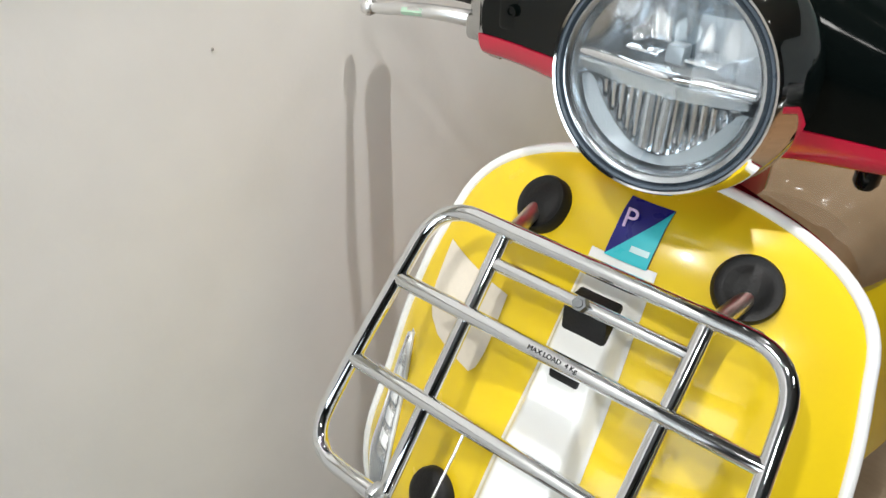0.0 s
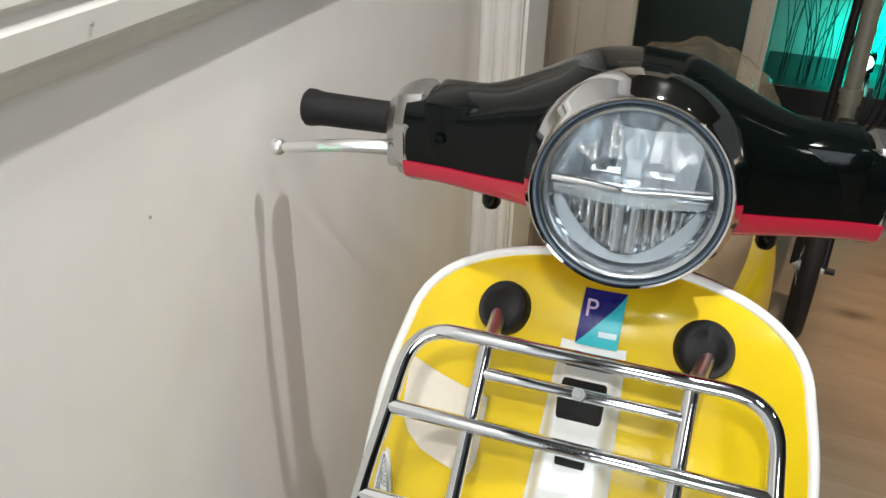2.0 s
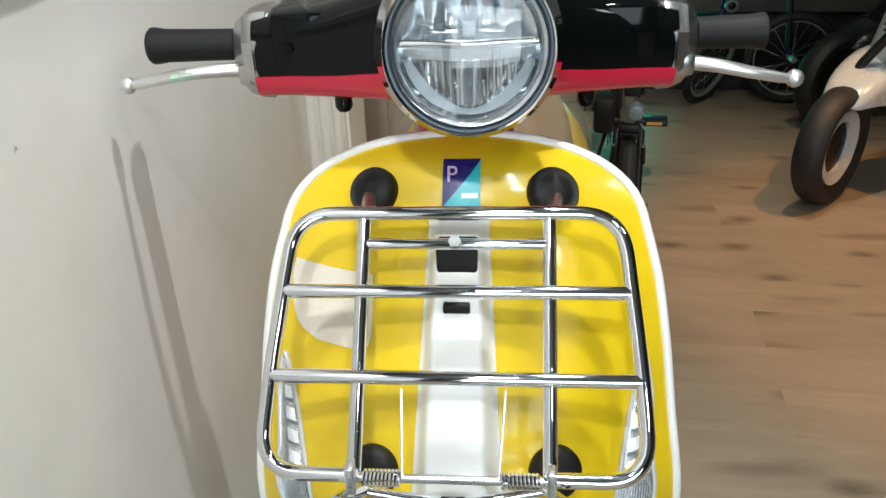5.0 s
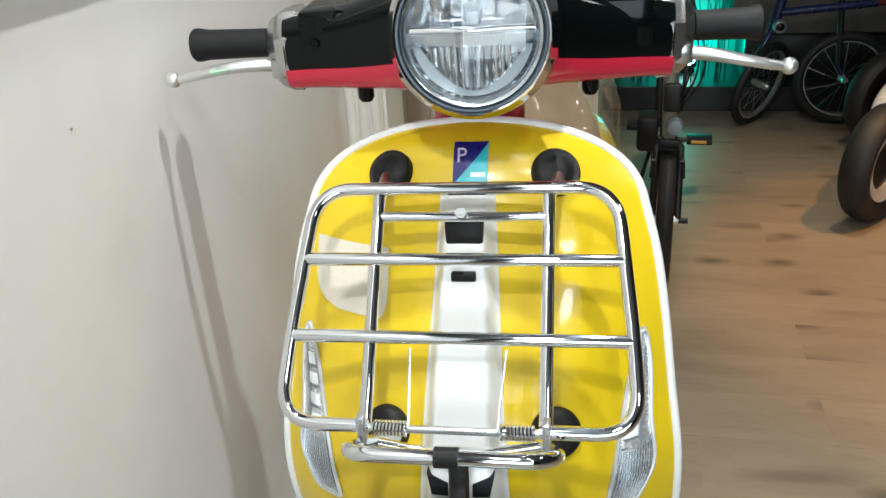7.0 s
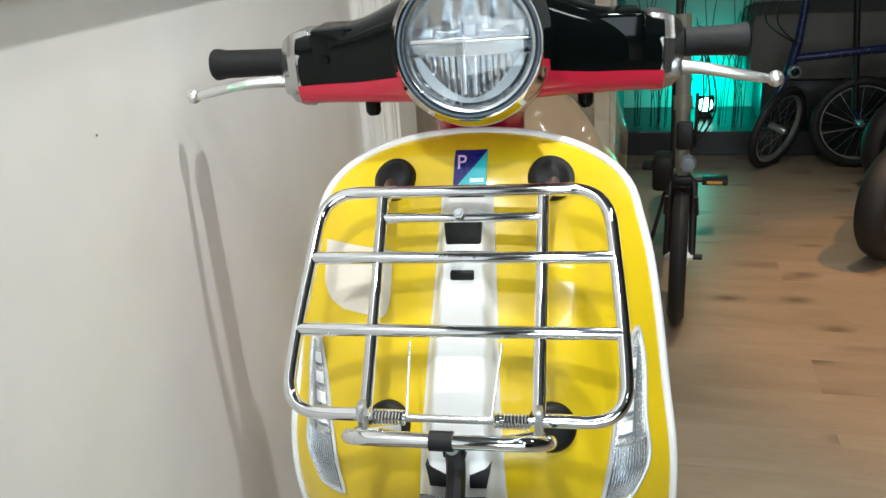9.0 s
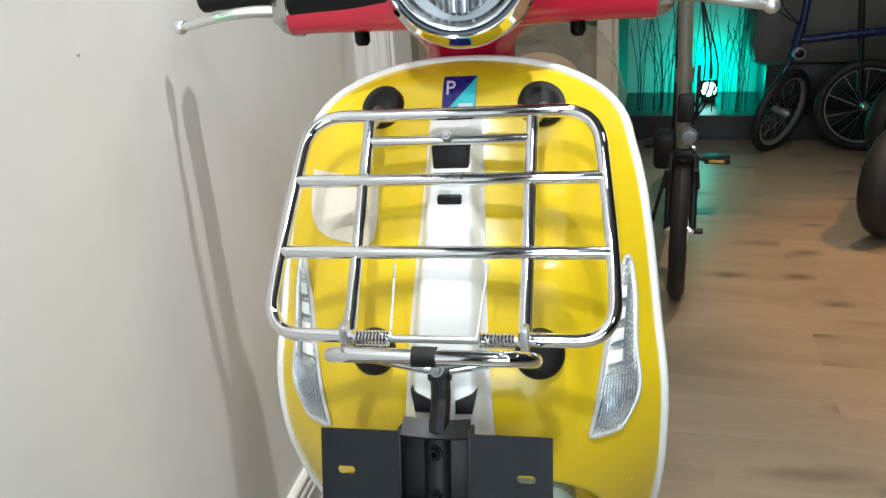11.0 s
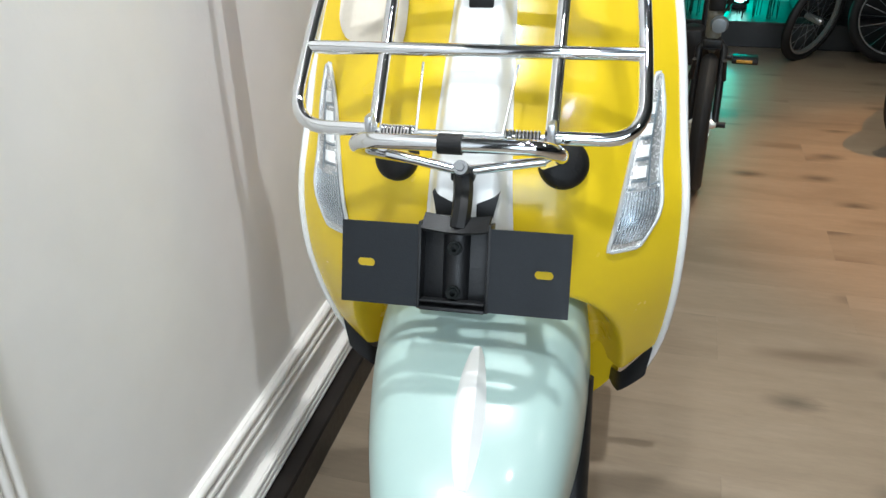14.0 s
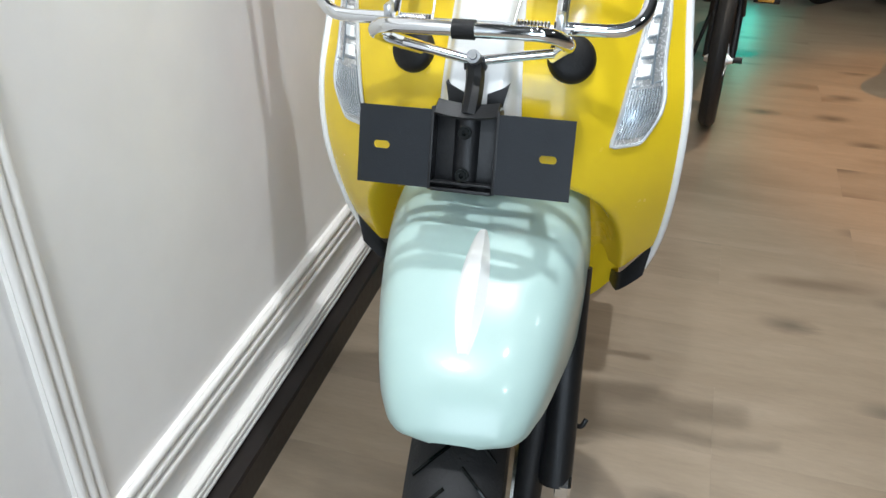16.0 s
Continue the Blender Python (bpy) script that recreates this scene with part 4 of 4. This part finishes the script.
for k in range(30):
    a = 2 * math.pi * k / 30
    for s in (-1, 1):
        pts = []
        for j in range(7):
            w = j / 6
            aa, h = a + 0.16 * w + (0.1 if s > 0 else 0), s * (0.008 + 0.036 * w)
            rr = WR + 0.0006 - (0.0 if abs(h) < 0.018 else (abs(h) - 0.018) ** 1.35 * 0.95)
            pts.append(V(rr * math.cos(aa), rr * math.sin(aa), h))
        part("tread_groove", tube(pts, 0.0022, 5), BLACK_GLOSS, tyre)
fork = part("fork_leg", tube(smooth_path([V(0.082, WY + 0.03, 0.20), V(0.086, WY + 0.10, 0.40), V(0.06, -0.09, 0.60), V(0.0, -0.06, 0.68)], 6), 0.020, 16), BLACK_PLASTIC, scooter, matrix=FORK)
part("shock", tube([V(0.118, WY + 0.03, 0.26), V(0.112, WY + 0.15, 0.52)], 0.021, 20), BLACK_PLASTIC, fork)
part("axle_cap", lathe([(0, 0.020), (0.014, 0.020), (0.018, 0.016), (0.018, 0)], Matrix.Translation((0.118, WY + 0.028, 0.262)) @ pose(0, 0, 0, 0, 90, 0), 6), CHROME, fork)
part("brake_disc", lathe([(0.03, 0.062), (0.10, 0.062), (0.10, 0.066), (0.03, 0.066)], Matrix.Translation((0, WY, WZ)) @ pose(0, 0, 0, 0, 90, 0), 40), ZINC, fork)

FS = [0.0, 0.03, 0.10, 0.22, 0.42, 0.62, 0.82, 1.0]
FY = [-0.418, -0.4165, -0.408, -0.382, -0.306, -0.210, -0.110, -0.020]
FZ = [0.476, 0.484, 0.500, 0.530, 0.573, 0.602, 0.618, 0.622]
FW = [0.024, 0.046, 0.066, 0.083, 0.104, 0.121, 0.131, 0.130]
FD = [0.006, 0.014, 0.034, 0.060, 0.105, 0.150, 0.180, 0.185]


def guard(u, v):
    s = v
    y, z, w, d = (interp(s, FS, q) for q in (FY, FZ, FW, FD))
    y2, z2 = interp(min(s + 0.02, 1), FS, FY), interp(min(s + 0.02, 1), FS, FZ)
    y1, z1 = interp(max(s - 0.02, 0), FS, FY), interp(max(s - 0.02, 0), FS, FZ)
    t = V(0, y2 - y1, z2 - z1).normalized()
    n = V(0, -t.z, t.y)
    a = (2 * u - 1) * math.pi / 2
    e = 0.50 + 0.34 * max(0.0, 1 - s / 0.40)
    x = w * math.copysign(abs(math.sin(a)) ** e, math.sin(a))
    drop = d * (1 - abs(math.cos(a)) ** e)
    down = (n * 0.35 + V(0, 0, 1) * 0.65)
    return V(x, y, z) - down * drop


guard_ob = part("mudguard", grid(guard, 40, 44, 0.003), MINT, scooter, "glossy mint green front mudguard", matrix=FORK)
bm = bmesh.new()
fin = []
for k in range(13):
    s = 0.29 + 0.34 * k / 12
    fin.append((interp(s, FS, FY), interp(s, FS, FZ), math.sin(math.pi * (0.06 + 0.90 * k / 12)) ** 0.8))
rings = []
for y, z, h in fin:
    rings.append([bm.verts.new((0.0 + x * (0.25 + 0.75 * h), y, z - 0.002 + o * h)) for x, o in ((-0.020, -0.003), (-0.015, 0.006), (-0.009, 0.013), (0.004, 0.016), (0.012, 0.006), (0.019, -0.003))])
for a, b in zip(rings, rings[1:]):
    for k in range(5):
        bm.faces.new((a[k], a[k + 1], b[k + 1], b[k]))
bm.faces.new(rings[0])
bm.faces.new(rings[-1])
part("crest", bm, WHITE_PAINT, guard_ob, "white crest along the mudguard")

# rear body, seat under its plastic wrap
def rear(u, v):
    y = 0.45 + 0.95 * v
    w = interp(v, [0, 0.3, 0.6, 0.85, 1], [0.10, 0.205, 0.228, 0.17, 0.03])
    zt = interp(v, [0, 0.3, 0.6, 1], [0.66, 0.78, 0.80, 0.72])
    a = math.pi * u
    return V(-w * math.cos(a), y, 0.32 + (zt - 0.32) * math.sin(a) ** 0.34)


part("rear_body", grid(rear, 30, 24), YELLOW, scooter)


def seat(u, v):
    y = 0.52 + 0.72 * v
    w = interp(v, [0, 0.2, 0.6, 1], [0.08, 0.14, 0.165, 0.10])
    a = math.pi * u
    return V(-w * math.cos(a), y, 0.70 + (0.10 + 0.07 * v) * math.sin(a) ** 0.6 * step(0, 0.08, v) * step(1, 0.92, v))


SEAT = surface("tan_seat_vinyl", (0.26, 0.165, 0.085), 0.45, vary=0.12, scale=10)
part("seat", grid(seat, 24, 24), SEAT, scooter, "tan seat")
WRAP = surface("crinkled_clear_wrap", (0.46, 0.38, 0.27), 0.12, vary=0.10, scale=9, bump=0.8, bump_scale=30)
WRAP.node_tree.nodes["Principled BSDF"].inputs["Alpha"].default_value = 0.22


def wrap(u, v):
    y = 0.50 + 0.92 * v
    a = math.pi * u
    w = 0.205 * math.sin(math.pi * (0.10 + 0.82 * v)) ** 0.5
    h = 0.06 + 0.165 * math.sin(math.pi * (0.04 + 0.80 * v)) ** 0.9
    x, z = -w * math.cos(a), 0.745 + h * math.sin(a) ** 0.75
    k = noise.noise(V(x * 15, y * 11, z * 13)) * 0.020 + noise.noise(V(x * 42, y * 30, z * 40)) * 0.007
    return V(x * (1 + k * 2), y, z + k)


part("seat_wrap", grid(wrap, 64, 64), WRAP, scooter, "crinkled plastic wrap over the seat")
part("floorboard", box((-0.17, 0.30, 0.26), (0.17, 0.52, 0.32), 0.015), BLACK_PLASTIC, scooter)
part("tunnel", tube([V(0, 0.12, 0.95), V(0, 0.20, 0.55), V(0, 0.5, 0.36)], [0.06, 0.07, 0.09], 20), YELLOW, scooter)
rw = part("rear_wheel", lathe([(0.05, -0.030), (0.13, -0.022), (0.150, -0.040), (0.150, 0.040), (0.13, 0.022), (0.05, 0.030)], None, 40), ALLOY, scooter, matrix=Matrix.Translation((0, 1.06, WZ)) @ pose(0, 0, 0, 0, 90, 0))
part("tyre", lathe(tyre_prof, None, 64), TYRE, rw)
part("centre_stand", tube([V(0.105, 0.40, 0.26), V(0.118, 0.16, 0.06), V(0.122, 0.125, 0.035)], 0.010), BLACK_PLASTIC, scooter)
part("stand_tang", tube(smooth_path([V(0.118, 0.150, 0.050), V(0.128, 0.112, 0.030), V(0.142, 0.100, 0.032), V(0.150, 0.108, 0.044)], 5), 0.0045), BLACK_PLASTIC, scooter)
part("foot_peg", tube([V(0.15, 0.36, 0.345), V(0.238, 0.36, 0.345), V(0.247, 0.36, 0.347)], [0.008, 0.009, 0.006], 12), BLACK_PLASTIC, scooter)

# ---------------------------------------------------------------- wheels for the other vehicles
def ring_wheel(name, r, tube_r, rim_r, m, parent, rim_mat, spokes=20):
    o = part(name, lathe([(r - 2.0 * tube_r + tube_r * (1 + math.cos(a)), tube_r * math.sin(a)) for a in (2 * math.pi * k / 10 for k in range(11))], None, 56), TYRE, parent, matrix=m)
    part("rim", lathe([(rim_r - 0.014, -0.009), (rim_r, -0.011), (rim_r, 0.011), (rim_r - 0.014, 0.009), (rim_r - 0.014, -0.009)], None, 56), rim_mat, o)
    part("hub", lathe([(0, -0.045), (0.012, -0.045), (0.016, -0.03), (0.016, 0.03), (0.012, 0.045), (0, 0.045)], None, 16), ALLOY, o)
    bm = bmesh.new()
    for k in range(spokes):
        a = 2 * math.pi * k / spokes
        h = 0.03 if k % 2 else -0.03
        add_tube(bm, [V(0.016 * math.cos(a + 0.6), 0.016 * math.sin(a + 0.6), h), V((rim_r - 0.01) * math.cos(a), (rim_r - 0.01) * math.sin(a), 0)], 0.0011, 4)
    part("spokes", bm, ZINC, o)
    return o


# folding bicycle behind the scooter
fb = thing("folding_bicycle", "olive grey folding bicycle with black tyres and a front lamp", "bicycle", pose(0.319, 2.545, 0.0, 0, 0, -3))
ring_wheel("front_wheel", 0.222, 0.027, 0.174, pose(0, 0, 0.222, 0, 90, 0), fb, BLACK_PLASTIC)
ring_wheel("rear_wheel", 0.222, 0.027, 0.174, pose(-0.01, 1.02, 0.222, 0, 90, 0), fb, BLACK_PLASTIC)
part("fork", add_tube(tube([V(-0.04, 0, 0.222), V(-0.038, 0.07, 0.45), V(0, 0.09, 0.49)], 0.012), [V(0.04, 0, 0.222), V(0.038, 0.07, 0.45), V(0, 0.09, 0.49)], 0.012), BLACK_PLASTIC, fb)
part("stem_post", tube([V(0, 0.085, 0.45), V(-0.02, 0.16, 0.98)], 0.024), GREY_TUBE, fb, "olive grey handlebar post")
part("stem_hinge", tube([V(-0.009, 0.118, 0.685), V(-0.011, 0.124, 0.730)], 0.030), GREY_TUBE, fb)
part("seat_post", tube([V(-0.045, 0.70, 0.32), V(-0.045, 0.76, 0.98)], 0.015), BLACK_PLASTIC, fb)
part("main_tube", tube(smooth_path([V(0, 0.11, 0.45), V(0.0, 0.35, 0.34), V(0, 0.66, 0.30), V(0, 1.02, 0.222)], 5), 0.021), GREY_TUBE, fb)
part("head_lamp", lathe([(0, 0.03), (0.022, 0.026), (0.027, 0.0), (0.020, -0.03), (0, -0.034)], Matrix.Translation((0.014, 0.02, 0.535)) @ pose(0, 0, 0, 90), 20), LAMP_GREY, fb, "small round front lamp")
part("guard", grid(lambda u, v: V(-0.03 + 0.06 * u, 0.238 * math.cos(0.3 + 1.2 * v), 0.222 + 0.238 * math.sin(0.3 + 1.2 * v)), 4, 20, 0.002), BLACK_PLASTIC, fb)
part("crank", tube([V(-0.06, 0.70, 0.27), V(0.066, 0.70, 0.27), V(0.068, 0.80, 0.240)], 0.010), BLACK_PLASTIC, fb)
pd = part("pedal", box((0.072, 0.76, 0.228), (0.172, 0.84, 0.252), 0.004), BLACK_PLASTIC, fb)
part("reflector", box((0.090, 0.756, 0.234), (0.150, 0.762, 0.246), 0.002), surface("amber_reflector", (0.55, 0.30, 0.04), 0.3), pd, "amber reflector")
part("pedal", box((-0.16, 0.58, 0.34), (-0.07, 0.66, 0.36), 0.004), BLACK_PLASTIC, fb)
for k in range(3):
    part("cable", tube(smooth_path([V(0.01 * k, 0.10, 0.55), V(0.05 + 0.02 * k, 0.04, 0.72), V(0.03, 0.10, 0.95)], 6), 0.003, 6), RUBBER, fb)
part("chainring", lathe([(0.06, -0.002), (0.085, -0.002), (0.085, 0.002), (0.06, 0.002), (0.06, -0.002)], pose(-0.05, 0.70, 0.27, 0, 90, 0), 30), BLACK_PLASTIC, fb)

part("brake_caliper", box((-0.03, 0.03, 0.455), (0.03, 0.05, 0.485), 0.006), BLACK_PLASTIC, fb)
part("left_crank", tube([V(-0.06, 0.70, 0.27), V(-0.075, 0.62, 0.35)], 0.010), BLACK_PLASTIC, fb)
part("rear_bag", box((-0.12, 0.55, 0.26), (-0.04, 0.68, 0.40), 0.02), BLACK_PLASTIC, fb)
part("chain_guard", grid(lambda u, v: V(-0.062, 0.70 + 0.10 * math.cos(2 * math.pi * u) * (0.3 + 0.7 * v), 0.27 + 0.10 * math.sin(2 * math.pi * u) * (0.3 + 0.7 * v)), 24, 3, 0.003), BLACK_PLASTIC, fb)
part("guard_stay", tube([V(0.045, 0, 0.222), V(0.03, 0.17, 0.38)], 0.0025, 6), ZINC, fb)
part("axle_nut", lathe([(0, 0.074), (0.010, 0.074), (0.010, 0.050), (0.012, 0.045)], pose(0, 0, 0.222, 0, 90, 0), 10), BLACK_PLASTIC, fb)
part("hinge_lever", box((0.028, 0.100, 0.560), (0.040, 0.120, 0.740), 0.003), BLACK_PLASTIC, fb)
part("front_block", box((-0.026, 0.060, 0.565), (0.026, 0.095, 0.655), 0.008), BLACK_PLASTIC, fb)

part("kickstand", tube([V(-0.06, 0.72, 0.26), V(-0.12, 0.66, 0.01)], 0.008), BLACK_PLASTIC, fb)
part("chain", tube(round_path([V(-0.052, 0.70, 0.352), V(-0.052, 1.02, 0.265), V(-0.052, 1.02, 0.180), V(-0.052, 0.70, 0.188)], 0.04, 5, True), 0.004, 6, True), ZINC, fb)
part("gear_arm", box((-0.075, 0.98, 0.09), (-0.045, 1.03, 0.19), 0.008), ALLOY, fb)
part("brake_arm", tube([V(-0.045, -0.005, 0.43), V(-0.05, 0.03, 0.36)], 0.007), BLACK_PLASTIC, fb)
part("brake_arm", tube([V(0.045, -0.005, 0.43), V(0.05, 0.03, 0.36)], 0.007), BLACK_PLASTIC, fb)

# navy folding bicycle by the bench
nb = thing("folding_bicycle", "navy blue folding bicycle leaning before the bench", "bicycle", pose(0.778, 4.34, 0.0) @ Matrix.Diagonal((1.08, 1.08, 1.08, 1)))
ring_wheel("front_wheel", 0.205, 0.020, 0.172, pose(0, 0, 0, 0, 17, 0) @ Matrix.Translation((0.01, 0, 0.205)) @ pose(0, 0, 0, 0, 0, 52) @ pose(0, 0, 0, 90), nb, ALLOY)
ring_wheel("rear_wheel", 0.215, 0.022, 0.182, Matrix.Translation((0.43, 0.02, 0.214)) @ pose(0, 0, 0, 90), nb, ALLOY)
part("fork", tube(smooth_path([V(-0.02, -0.03, 0.21), V(0.06, -0.02, 0.38), V(0.10, 0.0, 0.46)], 4), 0.012), NAVY, nb)
part("head_tube", tube([V(0.095, 0, 0.44), V(0.125, 0, 0.60)], 0.022), NAVY, nb)
part("stem_post", tube([V(0.125, 0, 0.58), V(0.165, 0.01, 1.0)], 0.017), NAVY, nb)
part("main_tube", tube([V(0.11, 0, 0.52), V(0.52, 0.01, 0.555)], 0.019), NAVY, nb)
part("main_tube", tube([V(0.52, 0.01, 0.555), V(0.78, 0.02, 0.57)], 0.018), surface("dark_red_frame", (0.12, 0.015, 0.015), 0.3), nb)
part("seat_tube", tube([V(0.40, 0.01, 0.28), V(0.34, 0.02, 0.95)], 0.014), BLACK_PLASTIC, nb)
part("chain_stay", tube([V(0.40, 0.01, 0.28), V(0.43, 0.03, 0.214)], 0.010), NAVY, nb)
lamp = part("front_lamp", lathe([(0, 0.022), (0.018, 0.022), (0.020, 0.030), (0.028, 0.026), (0.029, -0.01), (0.016, -0.02), (0, -0.022)], Matrix.Translation((0.115, -0.045, 0.468)) @ pose(0, 0, 0, 90), 24), LAMP_GREY, nb, "round front lamp")
part("lens", lathe([(0, 0.027), (0.012, 0.025), (0.0175, 0.0225)], Matrix.Translation((0.115, -0.045, 0.468)) @ pose(0, 0, 0, 90), 20), BLACK_GLOSS, lamp)
for k in range(2):
    part("cable", tube(smooth_path([V(0.12, -0.02, 0.58), V(0.02 - 0.05 * k, -0.05, 0.72), V(0.15, -0.01, 0.95)], 6), 0.0035, 6), RUBBER, nb)

# scooters parked further off
def guard2(u, v):
    p = guard(u, v)
    return V(p.x, p.y - WY + 0.13, p.z - 0.10)


def parked_scooter(label, m, paint, cover, rim):
    ps = thing("scooter", label, "scooter", m)
    pw = part("front_wheel", lathe([(0.098, -0.026), (0.115, -0.030), (0.142, -0.040), (0.142, 0.040), (0.115, 0.030), (0.098, 0.026), (0.098, -0.026)], None, 40), rim, ps, matrix=pose(0, 0, 0.222, 0, 0, 26) @ pose(0, 0, 0, 0, 90, 0))
    part("tyre", lathe(tyre_prof, None, 64), TYRE, pw)
    part("wheel_disc", lathe([(0.0, -0.016), (0.03, -0.034), (0.05, -0.022), (0.099, -0.012), (0.099, 0.012), (0.05, 0.022), (0.0, 0.03)], None, 32), BLACK_PLASTIC, pw)
    for k in range(5):
        part("spoke", box((0.03, -0.012, -0.030), (0.104, 0.012, -0.013), 0.004, pose(0, 0, 0, 0, 0, 72 * k)), ALLOY, pw)
    part("mudguard", grid(guard2, 24, 24, 0.003), paint, ps, matrix=pose(0, 0, 0, 0, 0, 26))
    part("fork_leg", tube([V(-0.10, 0.02, 0.20), V(-0.08, 0.14, 0.50), V(0, 0.20, 0.66)], 0.018), BLACK_PLASTIC, ps)
    part("caliper", box((-0.105, -0.03, 0.24), (-0.065, 0.06, 0.31), 0.01), ALLOY, ps)
    part("shield", grid(lambda u, v: V((2 * u - 1) * (0.20 + 0.03 * v), 0.20 + 0.10 * (2 * u - 1) ** 2 + 0.12 * (1 - v), 1.0 - 0.50 * v), 20, 20, 0.012), paint, ps)
    part("horn_cover", grid(lambda u, v: V((2 * u - 1) * 0.045, 0.185 - 0.02 * (1 - (2 * u - 1) ** 2) + 0.12 * (1 - v), 0.95 - 0.33 * v), 8, 10, 0.004), cover, ps)
    for k in range(4):
        part("horn_slot", box((-0.028, 0.150, 0.63 + 0.022 * k), (0.028, 0.172, 0.640 + 0.022 * k), 0.002, ), BLACK_PLASTIC, ps)
    part("rear_body", grid(lambda u, v: V(-(0.10 + 0.12 * math.sin(math.pi * (0.15 + 0.7 * v))) * math.cos(math.pi * u), 0.72 + 0.9 * v, 0.32 + 0.42 * math.sin(math.pi * u) ** 0.5), 20, 16), paint, ps)
    part("seat", grid(lambda u, v: V(-0.13 * math.cos(math.pi * u), 0.80 + 0.62 * v, 0.73 + 0.09 * math.sin(math.pi * u) ** 0.6), 16, 10), BLACK_PLASTIC, ps)
    part("floorboard", box((-0.16, 0.28, 0.28), (0.16, 0.80, 0.33), 0.015), BLACK_PLASTIC, ps)
    rw = part("rear_wheel", lathe([(0.05, -0.030), (0.115, -0.022), (0.135, -0.040), (0.135, 0.040), (0.115, 0.022), (0.05, 0.030)], None, 32), ALLOY, ps, matrix=pose(0, 1.33, 0.222, 0, 90, 0))
    part("tyre", lathe(tyre_prof, None, 48), TYRE, rw)


parked_scooter("pale grey scooter with a black tyre and alloy wheel", pose(1.113, 3.14, 0.0, 0, 0, -65), PALE_BLUE, WHITE_PAINT, LAMP_FRAME)
parked_scooter("dark grey scooter parked behind a pale grey one", pose(1.37, 4.03, 0.0, 0, 0, -87), surface("dark_grey_gloss_paint", (0.018, 0.019, 0.020), 0.22, vary=0.06, coat=0.4), BLACK_PLASTIC, BLACK_PLASTIC)

# ---------------------------------------------------------------- floor of oak planks
sub = tagged(part("floor", box((-0.9, Y0 - 0.12, -0.10), (4.72, 5.32, -0.0045)), surface("dark_joint", (0.25, 0.18, 0.12), 0.7), smooth=False), "brown oak laminate plank floor", "floor", kind="structure")
PW, PLEN = 0.192, 1.285


def plank_mesh(length):
    bm = bmesh.new()
    g = 0.00004
    add_box(bm, (g, g, -0.004), (length - g, PW - g, 0.0), 0.00012, segments=1)
    me = bpy.data.meshes.new("plank")
    bm.to_mesh(me)
    bm.free()
    me.materials.append(OAK)
    return me


random.seed(11)
lengths = {}
row, y = 0, Y0 - 0.10
while y < 5.2:
    x = -0.9 - random.choice((0.0, 0.25, 0.5, 0.75)) * PLEN
    while x < 4.6:
        a, b = max(x, -0.89), min(x + PLEN, 4.62)
        if b - a > 0.05:
            key = round(b - a, 4)
            if key not in lengths:
                lengths[key] = plank_mesh(key)
            o = new("plank", lengths[key])
            o.parent = sub
            o.location = (a, y, 0)
        x += PLEN
    y += PW
    row += 1
